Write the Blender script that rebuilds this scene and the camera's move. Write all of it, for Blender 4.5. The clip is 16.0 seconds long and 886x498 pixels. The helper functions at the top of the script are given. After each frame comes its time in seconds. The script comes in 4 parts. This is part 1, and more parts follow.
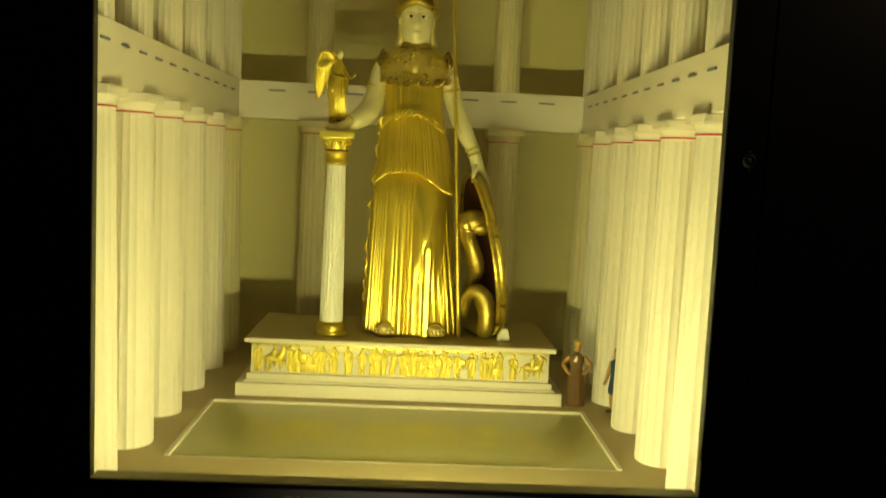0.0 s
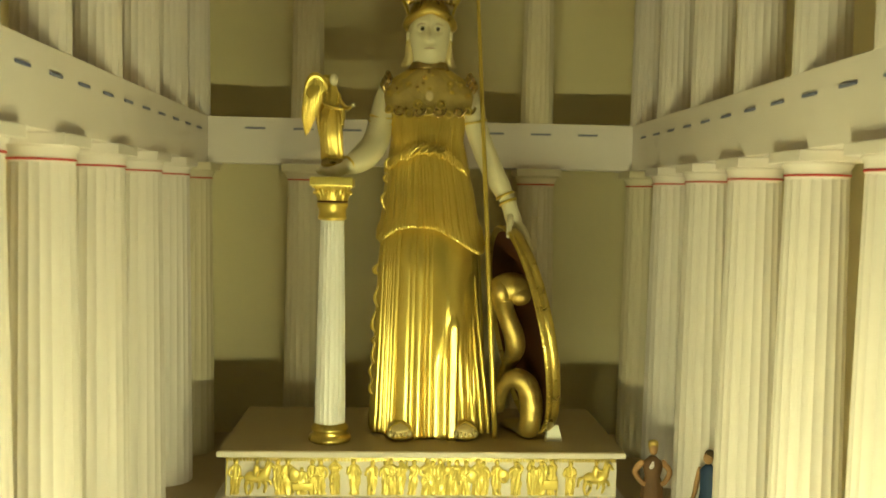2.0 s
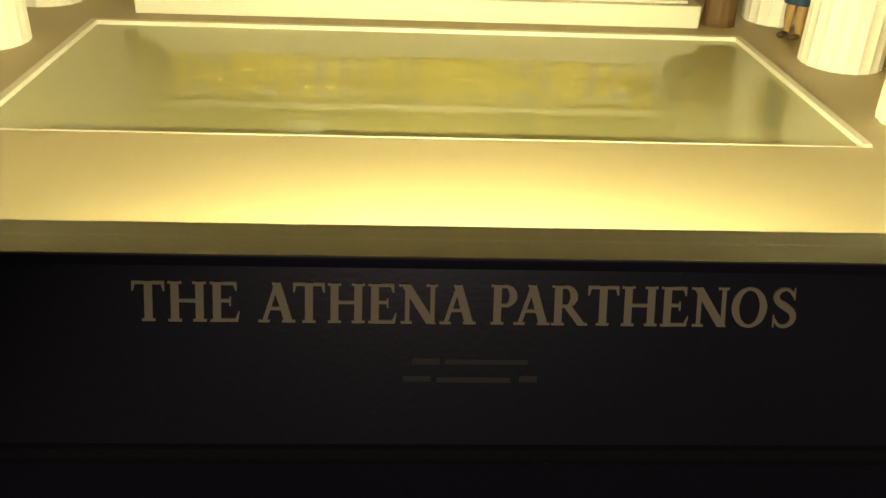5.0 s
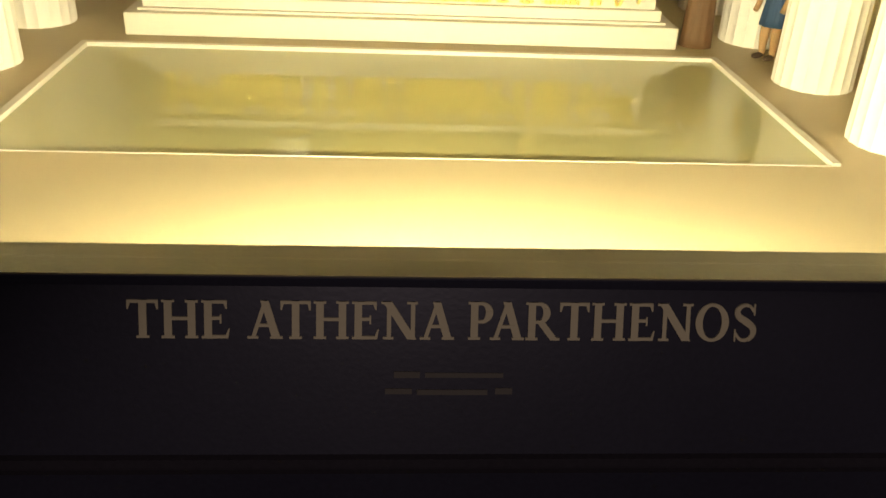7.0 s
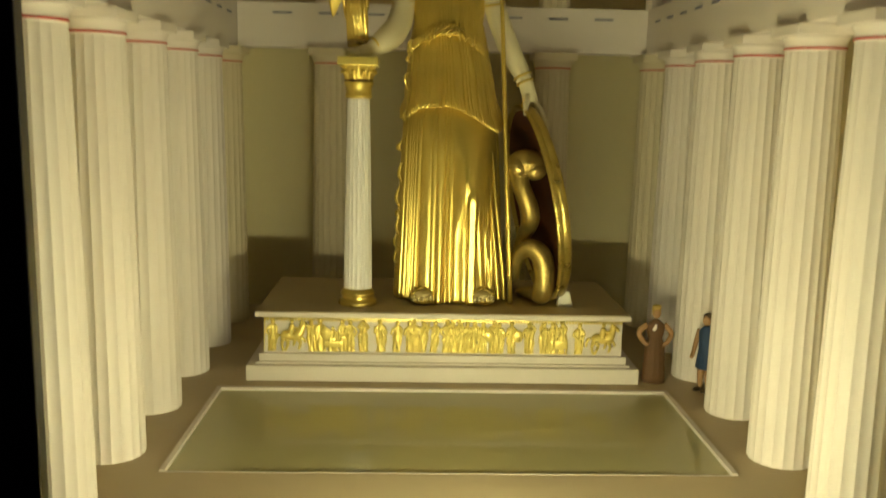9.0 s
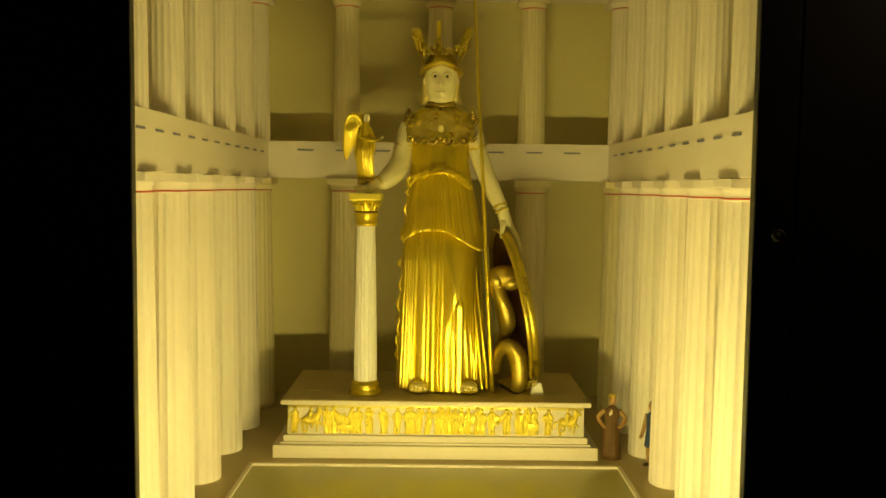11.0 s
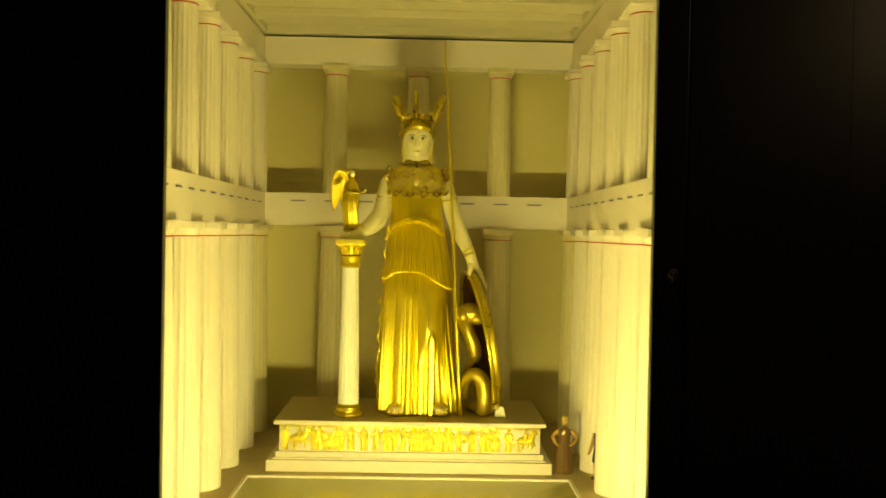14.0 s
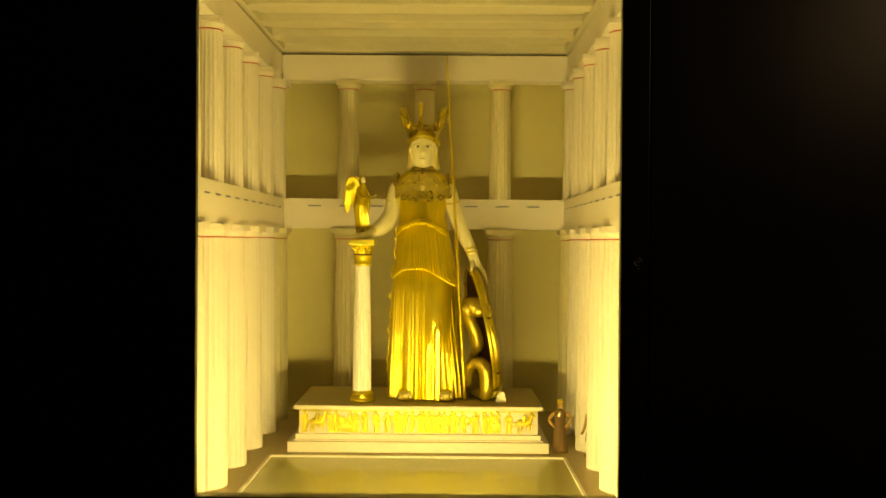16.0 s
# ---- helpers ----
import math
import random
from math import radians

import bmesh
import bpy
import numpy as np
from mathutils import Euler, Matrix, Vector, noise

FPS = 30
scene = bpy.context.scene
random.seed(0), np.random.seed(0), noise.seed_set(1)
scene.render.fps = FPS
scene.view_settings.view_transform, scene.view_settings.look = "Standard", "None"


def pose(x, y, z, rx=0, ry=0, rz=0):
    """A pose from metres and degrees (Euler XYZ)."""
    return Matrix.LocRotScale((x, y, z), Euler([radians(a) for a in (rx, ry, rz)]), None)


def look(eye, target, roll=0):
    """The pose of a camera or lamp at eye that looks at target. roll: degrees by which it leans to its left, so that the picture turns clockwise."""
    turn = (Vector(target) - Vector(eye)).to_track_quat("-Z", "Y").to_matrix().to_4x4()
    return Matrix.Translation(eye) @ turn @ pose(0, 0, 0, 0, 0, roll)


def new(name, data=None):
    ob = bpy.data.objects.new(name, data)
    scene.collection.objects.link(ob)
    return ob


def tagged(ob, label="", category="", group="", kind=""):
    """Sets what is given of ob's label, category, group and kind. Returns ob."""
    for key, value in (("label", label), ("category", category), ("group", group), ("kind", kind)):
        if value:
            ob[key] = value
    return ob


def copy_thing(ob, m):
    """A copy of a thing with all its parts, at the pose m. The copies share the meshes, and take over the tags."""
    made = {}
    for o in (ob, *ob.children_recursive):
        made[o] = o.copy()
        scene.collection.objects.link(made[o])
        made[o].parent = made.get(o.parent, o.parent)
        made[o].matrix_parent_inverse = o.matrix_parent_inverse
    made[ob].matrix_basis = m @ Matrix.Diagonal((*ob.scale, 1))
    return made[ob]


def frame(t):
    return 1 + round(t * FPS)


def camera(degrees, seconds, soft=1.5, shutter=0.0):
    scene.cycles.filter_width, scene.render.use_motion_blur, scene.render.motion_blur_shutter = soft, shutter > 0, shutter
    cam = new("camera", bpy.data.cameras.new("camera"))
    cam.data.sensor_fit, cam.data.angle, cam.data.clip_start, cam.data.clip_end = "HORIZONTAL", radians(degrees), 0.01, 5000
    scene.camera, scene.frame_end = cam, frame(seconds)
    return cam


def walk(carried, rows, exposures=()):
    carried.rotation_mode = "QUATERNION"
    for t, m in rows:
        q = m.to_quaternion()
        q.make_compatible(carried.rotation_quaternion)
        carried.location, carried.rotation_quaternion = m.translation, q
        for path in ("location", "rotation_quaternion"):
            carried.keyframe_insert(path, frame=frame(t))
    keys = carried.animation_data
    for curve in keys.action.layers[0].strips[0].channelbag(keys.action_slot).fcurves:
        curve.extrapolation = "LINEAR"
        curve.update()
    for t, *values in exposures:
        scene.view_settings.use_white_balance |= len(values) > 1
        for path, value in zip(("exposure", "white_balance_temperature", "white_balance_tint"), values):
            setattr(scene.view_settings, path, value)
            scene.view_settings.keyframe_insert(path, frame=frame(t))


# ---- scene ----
cam = camera(53.3, 16.0, soft=1.5, shutter=0.5)
PATH = [
    (0, (0.009, 0.206, 1.536), (0.086, 2.195, 1.341), 2.7),
    (0.5, (-0.038, 0.312, 1.562), (0.075, 2.305, 1.439), 1.4),
    (1, (-0.099, 0.427, 1.574), (0.103, 2.415, 1.485), 0.5),
    (1.5, (-0.11, 0.605, 1.569), (0.065, 2.596, 1.509), 0.2),
    (2, (-0.059, 0.776, 1.561), (0.041, 2.77, 1.453), 1.1),
    (2.5, (0.004, 0.87, 1.439), (0.036, 2.857, 1.213), 0.6),
    (3, (-0.017, 0.979, 1.401), (0.017, 2.917, 0.905), 1.3),
    (3.5, (-0.052, 1.076, 1.328), (0.011, 2.948, 0.628), 2.7),
    (4, (-0.054, 1.134, 1.275), (-0.016, 2.93, 0.395), 2.1),
    (4.5, (-0.036, 1.169, 1.24), (0.041, 2.92, 0.276), 2.2),
    (7, (-0.03, 1.146, 1.256), (0.101, 2.91, 0.323), 2.7),
    (7.5, (-0.041, 1.035, 1.311), (0.073, 2.86, 0.502), 2.4),
    (8, (-0.062, 0.915, 1.375), (0.027, 2.796, 0.702), 1.8),
    (8.5, (-0.074, 0.775, 1.453), (0.013, 2.712, 0.963), 1.3),
    (9, (-0.069, 0.64, 1.511), (-0.006, 2.612, 1.183), 1.2),
    (9.5, (-0.076, 0.492, 1.548), (0.007, 2.476, 1.312), 1.5),
    (10, (-0.055, 0.399, 1.587), (0.004, 2.388, 1.388), 1.3),
    (12.5, (0.037, -0.076, 1.642), (0.027, 1.923, 1.595), 0.3),
    (13, (0.028, -0.109, 1.638), (0.043, 1.891, 1.621), 0.2),
    (13.5, (0.027, -0.133, 1.627), (0.026, 1.867, 1.621), 0.6),
    (14, (0.043, -0.171, 1.631), (0.079, 1.829, 1.596), 1.1),
    (14.5, (0.06, -0.215, 1.603), (0.133, 1.783, 1.569), 1.0),
    (15, (0.076, -0.312, 1.592), (0.141, 1.686, 1.529), 0.9),
    (15.5, (0.086, -0.4, 1.601), (0.108, 1.599, 1.545), 0.2),
    (16, (0.098, -0.433, 1.606), (0.087, 1.567, 1.587), 0.4),
]
EXPOSURES = [  # seconds, stops, kelvin, tint
    (0, 0.01, 7350, -1),
    (0.5, -0.11, 8410, -4),
    (1, -0.05, 6600, 4),
    (1.5, -0.04, 6430, 11),
    (2, -0.03, 5780, 17),
    (2.5, -0.27, 5980, 20),
    (3, -0.43, 6600, 26),
    (3.5, -0.21, 6800, 23),
    (4, 0.12, 6710, 23),
    (4.5, 0.62, 6280, 20),
    (7, 0.99, 5630, 35),
    (7.5, 0.55, 5440, 32),
    (8, 0.17, 5320, 32),
    (8.5, -0.18, 5400, 20),
    (9, -0.37, 5780, 29),
    (9.5, -0.21, 7400, 21),
    (10, -0.2, 7750, 11),
    (12.5, 0.42, 12900, 8),
    (13, 0.52, 10810, 8),
    (13.5, 0.48, 9700, -2),
    (14, 0.47, 10280, -1),
    (14.5, 0.45, 10700, -3),
    (15, 0.48, 11400, 0),
    (16, 0.49, 11180, 14),
]
walk(cam, [(t, look(eye, target, roll)) for t, eye, target, roll in PATH], EXPOSURES)

# ---- light: a tube lamp hidden behind the apron, and the dim gallery ----
world = bpy.data.worlds.new("world")
scene.world = world
world.use_nodes = True
world.node_tree.nodes["Background"].inputs[0].default_value = (0.5, 0.55, 0.7, 1)
world.node_tree.nodes["Background"].inputs[1].default_value = 0.02


# added spot, out of view: lifts the lettered apron only
spot = bpy.data.lights.new("apron_fill_spot", "SPOT")
spot.energy, spot.color, spot.spot_size, spot.spot_blend, spot.shadow_soft_size = 47.0, (1.0, 0.82, 0.62), radians(12.6), 0.55, 0.04
ob = new("apron_fill_spot", spot)
ob.matrix_world = look((0.05, -2.2, 2.7), (0.05, 1.57, 0.67))
tagged(ob, "dim spot added out of view to light the lettered apron", "lamp")
# added fill panel, unseen: lifts the black panels and gives the trim a glint
dim = bpy.data.lights.new("gallery_fill", "AREA")
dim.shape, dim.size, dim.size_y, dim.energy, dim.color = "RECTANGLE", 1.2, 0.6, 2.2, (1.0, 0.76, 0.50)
ob = new("gallery_fill", dim)
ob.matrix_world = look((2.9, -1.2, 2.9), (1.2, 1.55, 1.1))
tagged(ob, "dim warm fill panel added out of view for the black front", "lamp")

# ---- materials ----


def material(name, colour, rough=0.6, metal=0.0, spread=0.12, scale=30.0, bump=0.15, bump_scale=300.0, rough_spread=0.1, coat=0.0):
    mat = bpy.data.materials.new(name)
    mat.use_nodes = True
    nt = mat.node_tree
    bsdf = nt.nodes["Principled BSDF"]
    coord = nt.nodes.new("ShaderNodeTexCoord")
    big, small = nt.nodes.new("ShaderNodeTexNoise"), nt.nodes.new("ShaderNodeTexNoise")
    big.inputs["Scale"].default_value, big.inputs["Detail"].default_value = scale * 0.25, 5
    small.inputs["Scale"].default_value, small.inputs["Detail"].default_value = bump_scale, 3
    add = nt.nodes.new("ShaderNodeMath")
    add.operation = "MULTIPLY_ADD"
    add.inputs[1].default_value = 0.35
    ramp = nt.nodes.new("ShaderNodeMapRange")
    ramp.inputs["From Min"].default_value, ramp.inputs["From Max"].default_value = 0.4, 0.95
    mix = nt.nodes.new("ShaderNodeMix")
    mix.data_type = "RGBA"
    mix.inputs[6].default_value = (*[c * (1 - spread) for c in colour], 1)
    mix.inputs[7].default_value = (*[min(1, c * (1 + spread)) for c in colour], 1)
    rr = nt.nodes.new("ShaderNodeMapRange")
    rr.inputs["To Min"].default_value, rr.inputs["To Max"].default_value = max(0.02, rough - rough_spread), min(1, rough + rough_spread)
    bmp = nt.nodes.new("ShaderNodeBump")
    bmp.inputs["Strength"].default_value, bmp.inputs["Distance"].default_value = bump, 0.0015
    link = nt.links.new
    for n in (big, small):
        link(coord.outputs["Object"], n.inputs["Vector"])
    link(small.outputs[0], add.inputs[0])
    link(big.outputs[0], add.inputs[2])
    link(add.outputs[0], ramp.inputs[0])
    link(ramp.outputs[0], mix.inputs[0])
    link(mix.outputs[2], bsdf.inputs["Base Color"])
    link(big.outputs[0], rr.inputs[0])
    link(rr.outputs[0], bsdf.inputs["Roughness"])
    link(small.outputs[0], bmp.inputs["Height"])
    link(bmp.outputs[0], bsdf.inputs["Normal"])
    bsdf.inputs["Metallic"].default_value = metal
    bsdf.inputs["Coat Weight"].default_value = coat
    return mat


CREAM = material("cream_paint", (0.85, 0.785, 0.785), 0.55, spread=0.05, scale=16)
# darker and yellower than CREAM, for the back row of columns
TAN = material("tan_column_tone", (0.74, 0.66, 0.50), 0.6, spread=0.05, scale=16)
STONE = material("pale_stone_paint", (0.71, 0.65, 0.61), 0.6, spread=0.05, scale=18)
CEILING = material("ceiling_paint", (0.68, 0.63, 0.55), 0.6, spread=0.05, scale=12)
WALL = material("wall_paint", (0.775, 0.69, 0.42), 0.7, spread=0.06, scale=10)
FLOOR = material("tan_floor", (0.50, 0.405, 0.265), 0.55, spread=0.07, scale=14, bump=0.25)
# pedestal top, a darker tan than the STONE of its body
TOP_TAN = material("tan_plinth_top", (0.45, 0.365, 0.21), 0.6, spread=0.07, scale=14)
WHITE = material("white_marble", (0.87, 0.85, 0.89), 0.45, spread=0.04, scale=20)
CARD = material("white_card", (0.85, 0.85, 0.82), 0.7, spread=0.02)
RED = material("red_paint", (0.50, 0.045, 0.035), 0.55)
BLUE = material("blue_paint", (0.19, 0.20, 0.34), 0.55)
GILT = material("gilt_paint", (0.90, 0.74, 0.18), 0.30, 0.55, 0.12, 200, 0.35, 300, 0.08)
GOLD = material("gold_leaf", (0.765, 0.595, 0.12), 0.31, 0.73, 0.14, 70, 0.05, 220, 0.04, coat=0.2)
GOLD.node_tree.nodes["Principled BSDF"].inputs["Coat Roughness"].default_value = 0.2
SOFTGOLD = material("dull_gold", (0.60, 0.475, 0.12), 0.30, 0.92, 0.25, 120, 0.5, 240)
BRONZE = material("dark_bronze", (0.47, 0.355, 0.125), 0.26, 0.92, 0.3, 160, 0.6, 240)
IVORY = material("ivory", (0.86, 0.80, 0.57), 0.38, spread=0.06, scale=40, bump=0.05)
LOCKS = material("gilded_hair", (0.78, 0.66, 0.33), 0.42, 0.25, 0.12, 90, 0.3, 260)
AEGIS = material("tan_gilded_scales", (0.53, 0.42, 0.14), 0.42, 0.55, 0.22, 140, 0.4, 260)
LINING = material("red_brown_lining", (0.085, 0.026, 0.009), 0.6, spread=0.25, scale=60)
LINING.node_tree.nodes["Principled BSDF"].inputs["Specular IOR Level"].default_value = 0.2
DARK = material("dark_eye_paint", (0.05, 0.04, 0.03), 0.4)
LIP = material("lip_paint", (0.42, 0.27, 0.16), 0.5)
BROWNROBE = material("brown_robe", (0.14, 0.07, 0.03), 0.7, spread=0.2, scale=120)
BLUEROBE = material("blue_robe", (0.025, 0.058, 0.15), 0.7, spread=0.2, scale=120)
SKIN = material("tan_paint", (0.42, 0.24, 0.11), 0.6)
HAIR = material("dark_hair", (0.06, 0.035, 0.02), 0.6)
STRAW = material("straw_yellow", (0.50, 0.36, 0.08), 0.6)
BLACK = material("black_lacquer", (0.031, 0.031, 0.044), 0.3, spread=0.3, scale=8, bump=0.04, rough_spread=0.1)
GLOSS = material("polished_black_lacquer", (0.034, 0.031, 0.036), 0.16, spread=0.3, scale=8, bump=0.06, rough_spread=0.06)
SILL = material("grey_sill", (0.21, 0.185, 0.12), 0.5, spread=0.1, scale=20)
LETTER = material("tan_lettering", (0.58, 0.52, 0.30), 0.6, spread=0.08)
FAINT = material("faint_lettering", (0.105, 0.095, 0.07), 0.7, spread=0.1)
LOCKMETAL = material("dull_lock_metal", (0.26, 0.25, 0.245), 0.36, 0.9, 0.1)
CHROME = material("chrome", (0.65, 0.64, 0.62), 0.16, 1.0, 0.03)
WATER = material("green_pool", (0.43, 0.395, 0.20), 0.03, spread=0.08, scale=8, bump=0.004, bump_scale=30, rough_spread=0.01)
ROOM = material("dark_gallery", (0.03, 0.03, 0.033), 0.8)

WATER.node_tree.nodes["Principled BSDF"].inputs["Specular IOR Level"].default_value = 0.38

FLOOR.node_tree.nodes["Principled BSDF"].inputs["Specular IOR Level"].default_value = 0.25

GLASS = bpy.data.materials.new("glass")
GLASS.use_nodes = True
_n = GLASS.node_tree
_n.nodes.clear()
_out, _mix, _clear, _gloss = (_n.nodes.new("ShaderNode" + k) for k in ("OutputMaterial", "MixShader", "BsdfTransparent", "BsdfGlossy"))
_gloss.inputs["Roughness"].default_value = 0.02
_mix.inputs[0].default_value = 0.04
_n.links.new(_clear.outputs[0], _mix.inputs[1])
_n.links.new(_gloss.outputs[0], _mix.inputs[2])
_n.links.new(_mix.outputs[0], _out.inputs[0])

# ---- mesh helpers ----


def part(name, bm, mats, parent=None, label="", smooth=False, angle=None):
    """Links a bmesh as one mesh object, under a thing if one is given."""
    me = bpy.data.meshes.new(name)
    bmesh.ops.recalc_face_normals(bm, faces=bm.faces[:])
    bm.to_mesh(me)
    bm.free()
    for m in mats if isinstance(mats, (list, tuple)) else [mats]:
        me.materials.append(m)
    if smooth:
        me.polygons.foreach_set("use_smooth", [True] * len(me.polygons))
        if angle:
            me.set_sharp_from_angle(angle=radians(angle))
    ob = new(name, me)
    if parent:
        ob.parent = parent
    if label:
        ob["label"] = label
    return ob


def empty(name, m, label, category, group="", kind=""):
    ob = new(name)
    ob.matrix_world = m
    return tagged(ob, label, category, group, kind)


CORNERS = [(x, y, z) for x in (0, 1) for y in (0, 1) for z in (0, 1)]
SIDES = [(0, 1, 3, 2), (4, 6, 7, 5), (0, 4, 5, 1), (2, 3, 7, 6), (0, 2, 6, 4), (1, 5, 7, 3)]


def box(bm, x0, x1, y0, y1, z0, z1, bevel=0.0, mat=0):
    vs = [bm.verts.new(((x0, x1)[a], (y0, y1)[b], (z0, z1)[c])) for a, b, c in CORNERS]
    fs = [bm.faces.new([vs[i] for i in s]) for s in SIDES]
    for f in fs:
        f.material_index = mat
    if bevel:
        bmesh.ops.bevel(bm, geom=list({e for f in fs for e in f.edges}), offset=bevel, segments=2, affect="EDGES", profile=0.6)
    return bm


def a_box(*a, **k):
    return box(bmesh.new(), *a, **k)


def loft(bm, rings, mat=0, cap=True, closed=True):
    """Skins a list of rings of points with quads."""
    vs = [[bm.verts.new(p) for p in ring] for ring in rings]
    n = len(vs[0])
    for a, b in zip(vs, vs[1:]):
        for i in range(n if closed else n - 1):
            j = (i + 1) % n
            bm.faces.new((a[i], a[j], b[j], b[i])).material_index = mat
    if cap and closed:
        bm.faces.new(vs[0][::-1]).material_index = mat
        bm.faces.new(vs[-1]).material_index = mat
    return vs


def lathe(bm, profile, n=32, cx=0.0, cy=0.0, mat=0, sx=1.0, sy=1.0):
    """profile: (r, z) from the bottom up."""
    return loft(bm, [[(cx + sx * r * math.cos(2 * math.pi * i / n), cy + sy * r * math.sin(2 * math.pi * i / n), z) for i in range(n)] for r, z in profile], mat)


def smooth_path(points, per=6):
    """A Catmull-Rom curve through rows of numbers."""
    p = [np.array(q, float) for q in points]
    p = [2 * p[0] - p[1], *p, 2 * p[-1] - p[-2]]
    out = []
    for a, b, c, d in zip(p, p[1:], p[2:], p[3:]):
        for k in range(per):
            t = k / per
            out.append(0.5 * (2 * b + (c - a) * t + (2 * a - 5 * b + 4 * c - d) * t * t + (3 * b - a - 3 * c + d) * t**3))
    out.append(p[-2])
    return out


def tube(bm, points, n=12, mat=0, per=6, flat=1.0):
    """A round tube through rows (x, y, z, radius)."""
    path = smooth_path(points, per)
    rings, side = [], None
    for k, q in enumerate(path):
        a, b = path[max(0, k - 1)], path[min(len(path) - 1, k + 1)]
        ahead = Vector((b[:3] - a[:3]).tolist()).normalized()
        ref = side if side is not None else (Vector((1, 0, 0)) if abs(ahead.x) < 0.8 else Vector((0, 1, 0)))
        side = (ref - ahead * ref.dot(ahead)).normalized()
        up = ahead.cross(side)
        c, r = Vector(q[:3].tolist()), max(float(q[3]), 1e-4)
        rings.append([c + r * (side * math.cos(2 * math.pi * i / n) + up * math.sin(2 * math.pi * i / n) * flat) for i in range(n)])
    loft(bm, rings, mat)
    return bm


def ball(bm, c, rx, ry, rz, mat=0, u=14, v=10, turn=None):
    m = Matrix.Translation(c) @ (turn or Matrix())
    rows = []
    for j in range(v + 1):
        p = math.pi * (j + 0.08 if j == 0 else j - 0.08 if j == v else j) / v
        rows.append([m @ Vector((rx * math.sin(p) * math.cos(2 * math.pi * i / u), ry * math.sin(p) * math.sin(2 * math.pi * i / u), -rz * math.cos(p))) for i in range(u)])
    loft(bm, rows, mat)


def ring(bm, c, r, t, mat=0, turn=None, n=20, k=8):
    """A small torus of radius r and thickness t."""
    m = Matrix.Translation(c) @ (turn or Matrix())
    rows = [[m @ Vector(((r + t * math.cos(b)) * math.cos(a), (r + t * math.cos(b)) * math.sin(a), t * math.sin(b))) for b in (2 * math.pi * j / k for j in range(k))]
            for a in (2 * math.pi * i / n for i in range(n))]
    vs = [[bm.verts.new(p) for p in row] for row in rows]
    for i in range(n):
        for j in range(k):
            bm.faces.new((vs[i][j], vs[(i + 1) % n][j], vs[(i + 1) % n][(j + 1) % k], vs[i][(j + 1) % k])).material_index = mat


def step(a, b, x):
    t = min(1.0, max(0.0, (x - a) / (b - a)))
    return t * t * (3 - 2 * t)


def lerp_rows(rows, z):
    """Reads a table of (z, values...) at z."""
    for a, b in zip(rows, rows[1:]):
        if z <= b[0]:
            t = max(0.0, (z - a[0]) / (b[0] - a[0]))
            t = t * t * (3 - 2 * t) * 0.4 + t * 0.6
            return [p + (q - p) * t for p, q in zip(a[1:], b[1:])]
    return list(rows[-1][1:])


# ---- the gallery round the case ----
FZ = 0.88
tagged(part("gallery_floor", a_box(-4, 4, -4, 4, -0.1, 0.0), ROOM), "dark gallery floor", "floor", kind="structure")
tagged(part("gallery_ceiling", a_box(-4, 4, -4, 4, 3.2, 3.3), ROOM), "dark gallery ceiling", "ceiling", kind="structure")
for nm, b in (("wall_south", (-4, 4, -4.1, -4, 0, 3.2)), ("wall_north", (-4, 4, 4, 4.1, 0, 3.2)), ("wall_west", (-4.1, -4, -4, 4, 0, 3.2)), ("wall_east", (4, 4.1, -4, 4, 0, 3.2))):
    tagged(part(nm, a_box(*b), ROOM), "dark plain gallery wall", "wall", kind="structure")

# ---- the display case: front panels, apron with lettering, glass ----
case = empty("display_case", pose(0, 1.55, 0), "black lacquered museum display case with a glass front", "display case")
OPEN_L, OPEN_R, APRON = -0.471, 0.487, 1.024
inv = Matrix.Translation((0, -1.55, 0))


def case_part(name, bm, mat, label="", **k):
    bm.transform(inv)
    return part(name, bm, mat, case, label, **k)


TILT = math.tan(radians(20))


def slope(z):
    """The y of the sloping apron at a height."""
    return 1.5735 + (z - 0.982) * TILT


def loft_box(x0, x1, section):
    bm = bmesh.new()
    loft(bm, [[(x, y, z) for y, z in section] for x in (x0, x1)])
    return bm


case_part("left_panel", a_box(-2.4, OPEN_L, 1.555, 1.575, 0.05, 2.75, 0.002), BLACK)
case_part("door_stile", a_box(OPEN_R, 0.5505, 1.555, 1.575, 0.05, 2.75, 0.002), BLACK)
case_part("right_panel", a_box(0.5535, 0.874, 1.557, 1.577, 0.05, 2.75, 0.002), BLACK)
# hidden boards added behind the front to stop the tube's light leaking through gaps
case_part("leak_stop_panel", a_box(0.53, 0.90, 1.5775, 1.597, 0.05, 2.75), BLACK)
case_part("leak_stop_corner", a_box(OPEN_L - 0.04, OPEN_L - 0.0002, 1.5755, 1.598, 0.80, 1.014), BLACK)
case_part("leak_stop_corner", a_box(OPEN_R + 0.0002, 0.529, 1.5755, 1.598, 0.80, 1.014), BLACK)
case_part("side_panel", a_box(0.877, 2.4, 1.60, 1.62, 0.05, 2.75, 0.002), BLACK)
case_part("header_panel", a_box(OPEN_L + 0.002, OPEN_R - 0.002, 1.555, 1.575, 2.46, 2.75, 0.002), BLACK)
apron = case_part("apron", loft_box(OPEN_L + 0.0001, OPEN_R - 0.0001, [(slope(0.908), 0.908), (1.60, 0.908), (1.60, APRON - 0.0075), (slope(APRON - 0.0075), APRON - 0.0075)]), BLACK)
